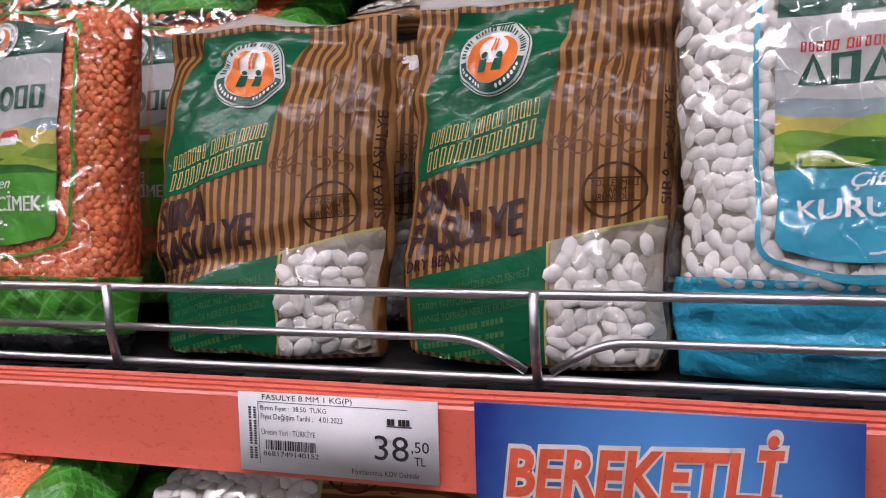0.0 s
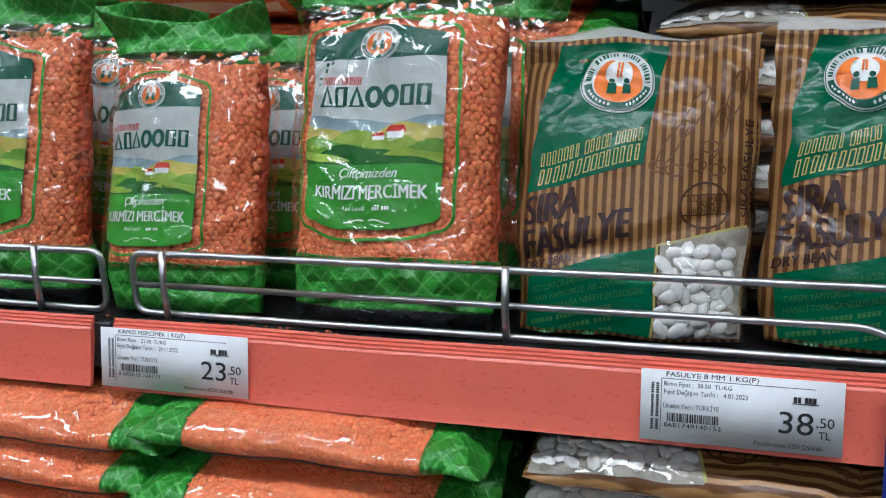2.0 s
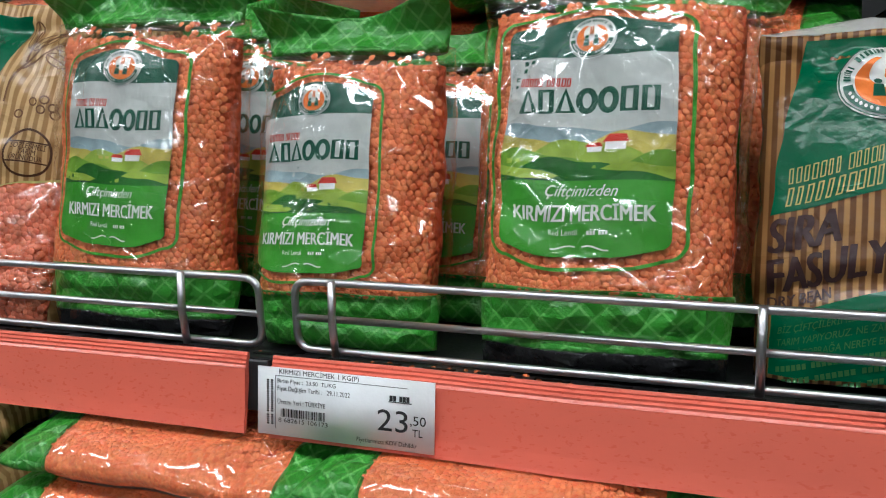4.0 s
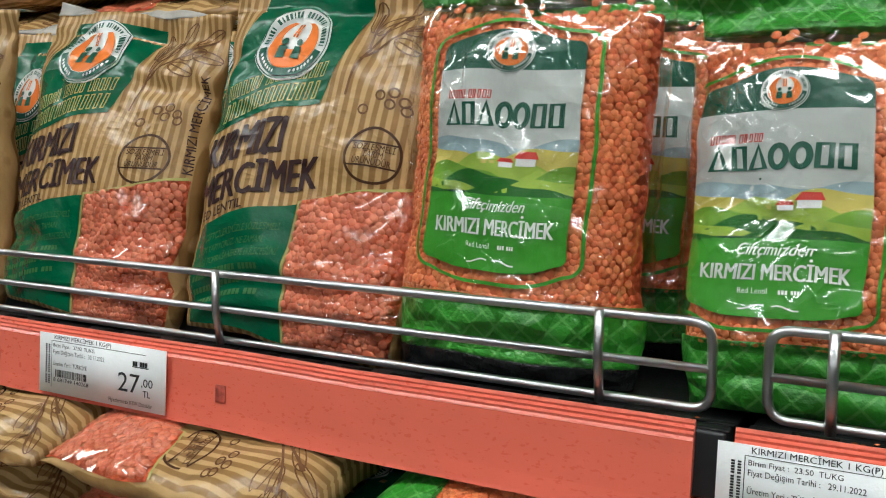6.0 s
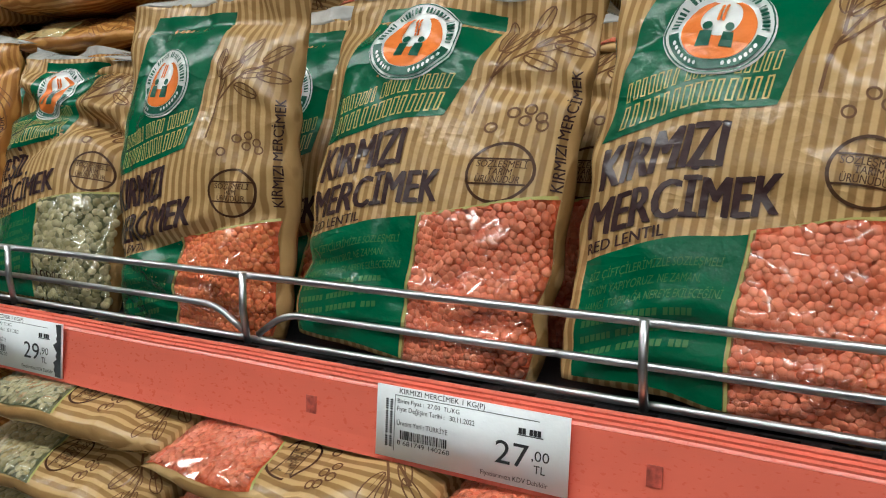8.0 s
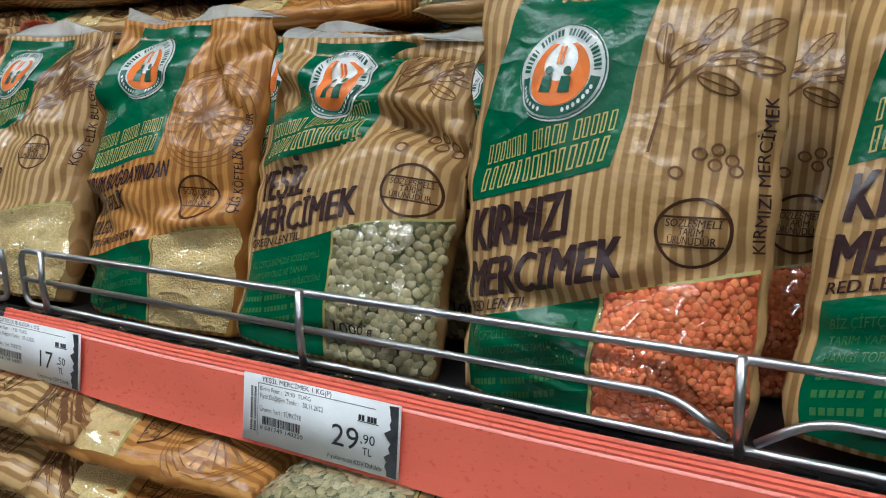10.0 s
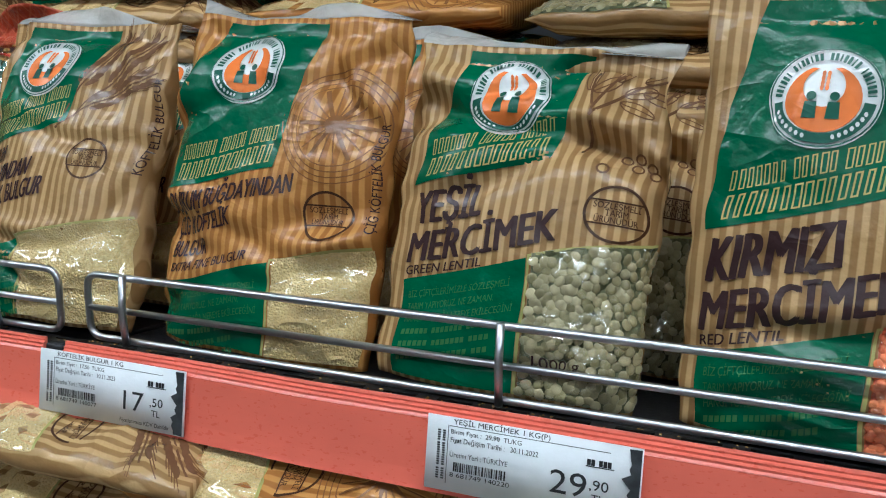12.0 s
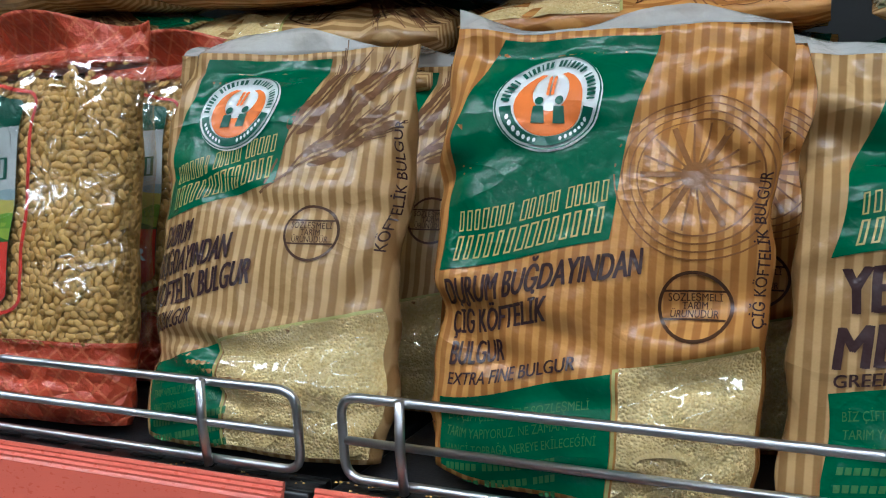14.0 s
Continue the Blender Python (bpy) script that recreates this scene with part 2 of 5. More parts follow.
# Gap shade between green lentils is put into this darker bed colour.
GREEN_BED_SHADE = grains("green_lentil_bed_shade", (0.13, 0.13, 0.05), (0.2, 0.2, 0.1), cell=0.006)
BULGUR = grains("fine_bulgur", (0.74, 0.52, 0.19), (0.95, 0.77, 0.40), cell=0.0013)
COARSE_BULGUR = grains("coarse_bulgur", (0.50, 0.28, 0.06), (0.72, 0.45, 0.13))
# Darker than the grains above it, a painted shade for the gaps.
BULGUR_BED_SHADE = grains("bulgur_bed_shade", (0.36, 0.2, 0.04), (0.45, 0.28, 0.07), cell=0.003)
CHROME = solid("chrome_wire", (0.56, 0.56, 0.57), 0.33, metal=1.0, vary=0.06, bump=0.03)
BLACK_FILM = printed("black_film", (0.012, 0.012, 0.013), rough=0.2, wrinkle=1.0)
BLACK_STEEL = solid("black_shelf_steel", (0.018, 0.018, 0.02), 0.38, vary=0.3)
SLOT_SHADE = solid("slot_shade", (0.004, 0.004, 0.004), 0.7)
RED_PLASTIC = solid("red_strip_plastic", (0.78, 0.160, 0.102), 0.30, scale=60.0, vary=0.03, bump=0.01, stretch=(0.5, 1, 1))
PAPER = solid("tag_paper", (0.82, 0.83, 0.84), 0.55, vary=0.04)
INK_BLACK = solid("tag_ink", (0.02, 0.02, 0.022), 0.6)
TAG_SMUDGE = solid("tag_worn_edge", (0.035, 0.037, 0.04), 0.6, scale=120.0, vary=0.6)
SIGN_NAVY, sign_tree, sign_bsdf = mat("sign_blue_fade")
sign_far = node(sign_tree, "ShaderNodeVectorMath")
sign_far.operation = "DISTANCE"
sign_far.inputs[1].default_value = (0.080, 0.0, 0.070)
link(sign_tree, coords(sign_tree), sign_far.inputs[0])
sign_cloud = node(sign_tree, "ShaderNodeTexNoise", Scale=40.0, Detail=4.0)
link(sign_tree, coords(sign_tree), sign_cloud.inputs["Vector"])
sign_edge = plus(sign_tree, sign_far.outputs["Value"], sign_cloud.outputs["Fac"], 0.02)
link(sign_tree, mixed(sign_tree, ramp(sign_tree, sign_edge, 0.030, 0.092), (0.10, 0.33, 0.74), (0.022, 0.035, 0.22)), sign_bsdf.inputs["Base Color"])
sign_bsdf.inputs["Roughness"].default_value = 0.16
SIGN_CORAL = solid("sign_coral", (0.80, 0.13, 0.06), 0.3)
SIGN_PALE = solid("sign_pale", (0.80, 0.76, 0.72), 0.3)
WALL_PAINT = solid("wall_paint", (0.17, 0.165, 0.155), 0.7, scale=3.0)
CEILING_PAINT = solid("ceiling_paint", (0.75, 0.74, 0.72), 0.8, scale=3.0)
FLOOR_TILE = solid("floor_tile", (0.16, 0.155, 0.15), 0.25, scale=5.0)
BACK_STEEL = solid("shelf_back_grey", (0.10, 0.10, 0.10), 0.5, scale=8.0)
LAMP_WHITE = solid("lamp_housing_white", (0.75, 0.75, 0.75), 0.4)

LIT, lit_tree, lit_bsdf = mat("lamp_diffuser")
lit_bsdf.inputs["Base Color"].default_value = (0.9, 0.9, 0.9, 1)
lit_bsdf.inputs["Emission Color"].default_value = (1.0, 0.955, 0.90, 1)
lit_bsdf.inputs["Emission Strength"].default_value = LAMP_POWER

# ---- mesh helpers ----


def part(name, bm, material, parent=None, label="", smooth=True):
    me = bpy.data.meshes.new(name)
    bm.to_mesh(me)
    bm.free()
    for mm in (material if isinstance(material, (list, tuple)) else [material]):
        me.materials.append(mm)
    if smooth:
        me.shade_smooth()
    ob = new(name, me)
    if parent is not None:
        ob.parent = parent
    if label:
        tagged(ob, label)
    return ob


def empty(name, m, label, category, group="", kind=""):
    ob = new(name)
    ob.empty_display_size = 0.02
    ob.matrix_basis = m
    return tagged(ob, label, category, group, kind)


def box(bm, x0, x1, y0, y1, z0, z1, bevel=0.0):
    got = bmesh.ops.create_cube(bm, size=1)
    for v in got["verts"]:
        v.co = Vector((x0 + (v.co.x + 0.5) * (x1 - x0), y0 + (v.co.y + 0.5) * (y1 - y0), z0 + (v.co.z + 0.5) * (z1 - z0)))
    if bevel:
        edges = {e for v in got["verts"] for e in v.link_edges}
        bmesh.ops.bevel(bm, geom=list(edges), offset=bevel, segments=2, affect="EDGES", profile=0.7)
    return bm


def box_mesh(x0, x1, y0, y1, z0, z1, bevel=0.0):
    return box(bmesh.new(), x0, x1, y0, y1, z0, z1, bevel)


def tube(bm, points, r, sides=10, closed=False):
    pts = [Vector(p) for p in points]
    rings = []
    n = len(pts)
    for i, p in enumerate(pts):
        a = pts[(i - 1) % n] if (closed or i) else p
        b = pts[(i + 1) % n] if (closed or i < n - 1) else p
        d = (b - a).normalized()
        side = d.cross(Vector((0, 1, 0.02))).normalized()
        up = side.cross(d)
        rings.append([bm.verts.new(p + r * (math.cos(q) * side + math.sin(q) * up)) for q in (2 * math.pi * k / sides for k in range(sides))])
    for i in range(n if closed else n - 1):
        a, b = rings[i], rings[(i + 1) % n]
        for k in range(sides):
            bm.faces.new((a[k], a[(k + 1) % sides], b[(k + 1) % sides], b[k]))
    if not closed:
        bm.faces.new(rings[0][::-1])
        bm.faces.new(rings[-1])
    return bm


def rounded(points, radius, steps=5):
    """A line whose inner corners are rounded."""
    out = [Vector(points[0])]
    for a, b, c in zip(points, points[1:], points[2:]):
        a, b, c = Vector(a), Vector(b), Vector(c)
        p, q = b + (a - b).normalized() * radius, b + (c - b).normalized() * radius
        for k in range(steps + 1):
            s = k / steps
            out.append((1 - s) ** 2 * p + 2 * s * (1 - s) * b + s * s * q)
    out.append(Vector(points[-1]))
    return out


# flat artwork: x across, z up, built in a plane and then laid on a surface


def poly(bm, points):
    vs = [bm.verts.new((x, 0, z)) for x, z in points]
    bm.faces.new(vs)


def ellipse_points(cx, cz, rx, rz, n=28, a0=0.0, a1=360.0):
    return [(cx + rx * math.cos(radians(a0 + (a1 - a0) * k / n)), cz + rz * math.sin(radians(a0 + (a1 - a0) * k / n))) for k in range(n + (a1 - a0 < 359))]


def ribbon(bm, points, width, closed=False):
    n = len(points)
    left, right = [], []
    for i, (x, z) in enumerate(points):
        a = points[(i - 1) % n] if (closed or i) else points[i]
        b = points[(i + 1) % n] if (closed or i < n - 1) else points[i]
        d = Vector((b[0] - a[0], b[1] - a[1])).normalized()
        left.append(bm.verts.new((x - d.y * width / 2, 0, z + d.x * width / 2)))
        right.append(bm.verts.new((x + d.y * width / 2, 0, z - d.x * width / 2)))
    for i in range(n if closed else n - 1):
        j = (i + 1) % n
        bm.faces.new((left[i], right[i], right[j], left[j]))


def ring(bm, cx, cz, rx, rz, width, n=32):
    ribbon(bm, ellipse_points(cx, cz, rx, rz, n), width, True)


LETTERS = {}
CAP = 0.70  # height of the capitals at size 1


def lettering(text, bold=0.0):
    """Vertices and faces of a line of text, scaled to a box 1 wide and 1 high."""
    key = (text, bold)
    if key not in LETTERS:
        cu = bpy.data.curves.new("lettering", "FONT")
        cu.body, cu.size, cu.resolution_u, cu.offset, cu.fill_mode = text, 1.0, 3, bold, "FRONT"
        ob = new("lettering", cu)
        me = bpy.data.meshes.new_from_object(ob.evaluated_get(bpy.context.evaluated_depsgraph_get()))
        vs = [(v.co.x, v.co.y) for v in me.vertices]
        fs = [tuple(p.vertices) for p in me.polygons]
        bpy.data.objects.remove(ob)
        bpy.data.curves.remove(cu)
        bpy.data.meshes.remove(me)
        x0, x1 = min(v[0] for v in vs), max(v[0] for v in vs)
        z0, z1 = 0.0, CAP
        LETTERS[key] = ([((x - x0) / (x1 - x0), (z - z0) / (z1 - z0)) for x, z in vs], fs)
    return LETTERS[key]


def write(bm, text, x, z, width, height, slope=0.0, slant=0.0, bold=0.0, upright=False, fat=0.0):
    """Text in a box whose lower left corner is (x, z); slope lifts its far end, slant leans the letters."""
    vs, fs = lettering(text, fat)
    strikes = ((0.0, 0.0),) if bold < 0.02 else ((-0.5 * bold, 0.0), (0.5 * bold, 0.00006), (0.0, 0.00012))
    for move, lift in strikes:
        made = []
        for a, b in vs:
            px, pz = a * width + (slant * b + move) * height, b * height + slope * a * width
            made.append(bm.verts.new((x - pz, -lift, z + px) if upright else (x + px, -lift, z + pz)))
        for f in fs:
            try:
                bm.faces.new([made[i] for i in f])
            except ValueError:
                pass


def bars(bm, x, z, width, height, words, slope=0.0, gap=0.25):
    """Plain blocks that stand for a line of writing: words is the number of blocks in each word."""
    total = sum(words) + (len(words) - 1) * 0.8
    step, at = width / total, 0.0
    for count in words:
        for _ in range(count):
            x0, x1 = x + at * step, x + (at + 1 - gap) * step
            lift0, lift1 = slope * (x0 - x), slope * (x1 - x)
            poly(bm, [(x0, z + lift0), (x1, z + lift1), (x1, z + lift1 + height), (x0, z + lift0 + height)])
            at += 1
        at += 0.8


def plates(bm, x, z, width, height, words, slope=0.0, seed=1, stroke=0.17):
    """Plain hollow blocks of uneven width that stand for a maker's name: words is the number of blocks in each word."""
    rng = random.Random(seed)
    total = sum(words) + (len(words) - 1) * 0.6
    step, at = width / total, 0.0
    for count in words:
        for _ in range(count):
            a, b, low = x + at * step, x + (at + rng.uniform(0.55, 0.82)) * step, z + slope * at * step
            rise, t, lean = slope * (b - a), stroke * step, 0.08 * height

            def bit(p0, p1, q0, q1):
                poly(bm, [(p0 + lean * q0 / height, low + rise * (p0 - a) / (b - a) + q0), (p1 + lean * q0 / height, low + rise * (p1 - a) / (b - a) + q0), (p1 + lean * q1 / height, low + rise * (p1 - a) / (b - a) + q1), (p0 + lean * q1 / height, low + rise * (p0 - a) / (b - a) + q1)])
            bit(a, a + t, 0, height)
            bit(b - t, b, 0, height)
            bit(a + t, b - t, height - t, height)
            bit(a + t, b - t, 0, t)
            at += 1
        at += 0.6


def lay(bm, surface, off, step=0.0042):
    """Cuts flat artwork into small cells and lays it on a surface, off metres proud of it."""
    if step:
        xs = [v.co.x for v in bm.verts]
        zs = [v.co.z for v in bm.verts]
        for lo, hi, axis in ((min(xs), max(xs), Vector((1, 0, 0))), (min(zs), max(zs), Vector((0, 0, 1)))):
            k = math.floor(lo / step) + 1
            while k * step < hi:
                bmesh.ops.bisect_plane(bm, geom=bm.verts[:] + bm.edges[:] + bm.faces[:], dist=1e-6, plane_co=axis * (k * step), plane_no=axis)
                k += 1
    for v in bm.verts:
        p, n = surface(v.co.x, v.co.z)
        v.co = p + n * (off - v.co.y)
    bm.normal_update()
    flip = [f for f in bm.faces if f.normal.y > 0]
    bmesh.ops.reverse_faces(bm, faces=flip)
    return bm


# ---- bags ----


EX = 0.88  # how boxy the bags are in plan


class Pouch:
    """The form of a filled bag: width, height, half thickness; origin at the middle of its base, its face towards -y."""

    def __init__(self, w, h, d, seed, lying=False, wrinkle=0.0016, slump=0.0, top=0.90, pinch=0.0, rumple=0.0, tuck=0.0):
        self.rumple, self.tuck, self.grooves = rumple, tuck, ()
        self.w, self.h, self.d, self.seed, self.lying, self.wrinkle, self.slump, self.top, self.pinch = w, h, d, seed, lying, wrinkle, slump, top, pinch
        rng = random.Random(seed * 13 + 1)
        self.creases = []
        for k in range(13):
            side = rng.choice((-1, 1))
            upper = rng.random() < 0.6
            cx, cz = side * w * rng.uniform(0.22, 0.50), h * (rng.uniform(0.68, 0.92) if upper else rng.uniform(0.04, 0.5))
            a = rng.uniform(0.35, 1.35) * (-side if upper else side)
            self.creases.append((cx, cz, math.cos(a), math.sin(a), rng.uniform(0.02, 0.05), rng.uniform(0.004, 0.007), rng.choice((-1, 1)) * rng.uniform(0.0008, 0.0021) * wrinkle / 0.0016))

    def fullness(self, v):
        if self.lying:
            return max(0.02, 1 - abs(2 * v - 1) ** 4.5) ** 0.6
        if v >= self.top:
            return 0.035
        s = max(0.0, (v - 0.30) / (self.top - 0.30))
        base = 0.72 + 0.28 * min(1.0, v / 0.16) ** 0.6
        if self.tuck and v < self.tuck:
            base *= 1 - min(1.0, (self.tuck - v) / 0.02) * (0.26 - 0.16 * abs(math.sin(2 * math.pi * v / self.tuck)) ** 0.7)
        return base * max(0.035, (1 - s ** 2.3) ** 0.62)

    def point(self, angle, v):
        f = self.fullness(v)
        c, s = math.cos(angle), math.sin(angle)
        wide = self.w / 2 * (1 + 0.04 * (1 - f)) * (0.955 + 0.045 * min(1, v / 0.1))
        wide *= 1 - self.pinch * math.exp(-((v - self.top + 0.04) / 0.10) ** 2)
        x = wide * math.copysign(abs(c) ** EX, c)
        y = -self.d * f * math.copysign(abs(s) ** 0.96, s)
        z = v * self.h
        a = noise.noise(Vector((x * 24, z * 19, self.seed * 7.3)))
        b = noise.noise(Vector((x * 60 + z * 30, z * 40, self.seed * 3.1 + y * 20)))
        ends = 1 + 1.3 * max(0.0, v - 0.6) / 0.4
        y += ends * self.wrinkle * (1.5 * a + 0.6 * b) * (1 if f > 0.2 else 1.2)
        if s > 0:
            for cx, cz, dx, dz, half, wide_, deep in self.creases:
                along = (x - cx) * dx + (z - cz) * dz
                if abs(along) < half:
                    across = (x - cx) * dz - (z - cz) * dx
                    y += deep * math.exp(-(across / wide_) ** 2) * (1 - (along / half) ** 2)
            for v0, lean, deep, wide_ in self.grooves:
                off = v - v0 - lean * x / self.w - 0.02 * math.sin(x * 60 + self.seed)
                y += deep * (math.exp(-(off / wide_) ** 2) - 0.55 * math.exp(-((off - 1.7 * wide_) / wide_) ** 2)) * (0.75 + 0.25 * math.cos(x * 45 + self.seed * 3))
            if self.rumple:
                edge = 0.30 + 1.0 * (2 * x / self.w) ** 2 + 0.5 * max(0.0, v - 0.55)
                n1 = noise.noise(Vector((x * 11 + self.seed, z * 21 + x * 7 * math.sin(self.seed), self.seed * 2.7)))
                n2 = noise.noise(Vector((x * 20, z * 14 - x * 12, self.seed * 4.9)))
                y -= self.rumple * edge * (1 - math.sqrt(n1 * n1 + 0.03)) ** 3
                y += 0.7 * self.rumple * edge * (1 - math.sqrt(n2 * n2 + 0.03)) ** 3
        x += self.wrinkle * (1.2 * noise.noise(Vector((z * 22, self.seed * 5.7, c * 2))) + 1.3 * c * noise.noise(Vector((z * 45, self.seed * 2.3, c))))
        z += self.wrinkle * 1.5 * noise.noise(Vector((x * 20, self.seed * 9.1, 3)))
        x += self.slump * v * v * self.h
        return Vector((x, y, z))

    def face(self, px, pz):
        """The point of the front under flat artwork at (px, pz), and its normal."""
        u = max(-0.985, min(0.985, px / (self.w / 2)))
        angle = math.acos(math.copysign(abs(u) ** (1 / EX), u))
        v = max(0.0, min(1.0, pz / self.h))
        p = self.point(angle, v)
        e = 0.03
        q = self.point(angle + e, v) - self.point(angle - e, v)
        r = self.point(angle, min(1, v + 0.01)) - self.point(angle, max(0, v - 0.01))
        n = q.cross(r)
        n = n.normalized() if n.length > 1e-12 else Vector((0, -1, 0))
        if n.y > 0:
            n = -n
        return p, n

    def skin(self, v0=0.0, v1=1.0, rows=30, ring_count=44, off=0.0, a0=0.0, a1=2 * math.pi):
        bm = bmesh.new()
        whole = a1 - a0 > 6.2
        grid = []
        for i in range(rows + 1):
            v = v0 + (v1 - v0) * i / rows
            line = []
            for k in range(ring_count + (not whole)):
                a = a0 + (a1 - a0) * k / ring_count
                p = self.point(a, v)
                out = Vector((math.cos(a), -math.sin(a), 0))
                line.append(bm.verts.new(p + out * off))
            grid.append(line)
        n = ring_count if whole else ring_count
        for i in range(rows):
            for k in range(n):
                j = (k + 1) % len(grid[i])
                bm.faces.new((grid[i][k], grid[i + 1][k], grid[i + 1][j], grid[i][j]))
        if whole:
            bm.faces.new(grid[0])
            bm.faces.new(grid[-1][::-1])
        bm.normal_update()
        return bm


DOME = [(0.0, 0.0, 1.0)] + [(0.64 * math.cos(radians(72 * k)), 0.64 * math.sin(radians(72 * k)), 0.76) for k in range(5)] + [(math.cos(radians(72 * k + 36)), math.sin(radians(72 * k + 36)), 0.08) for k in range(5)]
DOME_FACES = [(0, 1 + k, 1 + (k + 1) % 5) for k in range(5)] + [(1 + k, 6 + k, 1 + (k + 1) % 5) for k in range(5)] + [(1 + (k + 1) % 5, 6 + k, 6 + (k + 1) % 5) for k in range(5)]


FINE_DOME = [(0.0, 0.0, 1.0)] + [(q * math.cos(radians(45 * k + t)), q * math.sin(radians(45 * k + t)), z) for q, z, t in ((0.46, 0.90, 0.0), (0.82, 0.60, 22.5), (1.0, 0.05, 0.0)) for k in range(8)]
FINE_FACES = [(0, 1 + k, 1 + (k + 1) % 8) for k in range(8)] + [(1 + k, 9 + k, 1 + (k + 1) % 8) for k in range(8)] + [(1 + (k + 1) % 8, 9 + k, 9 + (k + 1) % 8) for k in range(8)] + [(9 + k, 17 + (k + 1) % 8, 9 + (k + 1) % 8) for k in range(8)] + [(9 + k, 17 + k, 17 + (k + 1) % 8) for k in range(8)]


def seeds_mesh(spots, long, short, high, rng, tilt=0.35, material=None, name="seeds", parent=None):
    """Half seeds pressed against the film, all in one mesh; spots are (point, normal)."""
    vs, fs = [], []
    form, faces = (FINE_DOME, FINE_FACES) if long > 0.0022 else (DOME, DOME_FACES)
    for p, n in spots:
        n = (n + tilt * Vector((rng.uniform(-1, 1), rng.uniform(-1, 1), rng.uniform(-1, 1)))).normalized()
        t = n.orthogonal().normalized()
        q = n.cross(t)
        spin = rng.uniform(0, math.pi)
        t, q = math.cos(spin) * t + math.sin(spin) * q, math.cos(spin) * q - math.sin(spin) * t
        k = rng.uniform(0.86, 1.12)
        base = len(vs)
        for a, b, c in form:
            vs.append(p + k * (a * long * t + b * short * q + c * high * n))
        fs += [tuple(base + i for i in f) for f in faces]
    me = bpy.data.meshes.new(name)
    me.from_pydata(vs, [], fs)
    me.materials.append(material)
    me.shade_smooth()
    ob = new(name, me)
    ob.parent = parent
    return tagged(ob, kind="stuff")


def inside(x, z, points):
    hit = False
    for (x0, z0), (x1, z1) in zip(points, points[1:] + points[:1]):
        if (z0 > z) != (z1 > z) and x < (x1 - x0) * (z - z0) / (z1 - z0) + x0:
            hit = not hit
    return hit


def scatter(x0, x1, z0, z1, pitch, rng, keep):
    """Jittered honeycomb of places that keep() accepts."""
    out, row, z = [], 0, z0
    while z < z1:
        x = x0 + (row % 2) * pitch / 2
        while x < x1:
            a, b = x + rng.uniform(-0.22, 0.22) * pitch, z + rng.uniform(-0.22, 0.22) * pitch
            if keep(a, b):
                out.append((a, b))
            x += pitch
        z += pitch * 0.84
        row += 1
    return out

FILLING = {
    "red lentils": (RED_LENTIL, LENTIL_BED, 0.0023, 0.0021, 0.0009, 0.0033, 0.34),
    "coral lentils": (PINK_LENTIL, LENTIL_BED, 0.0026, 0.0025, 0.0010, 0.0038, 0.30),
    "white beans": (WHITE_BEAN, BEAN_BED_SHADE, 0.0060, 0.0038, 0.0018, 0.0070, 0.22),
    "green lentils": (GREEN_LENTIL, GREEN_BED_SHADE, 0.0032, 0.0030, 0.0010, 0.0047, 0.34),
    "coarse bulgur": (COARSE_BULGUR, BULGUR_BED_SHADE, 0.0033, 0.0020, 0.0015, 0.0042, 0.5),
}


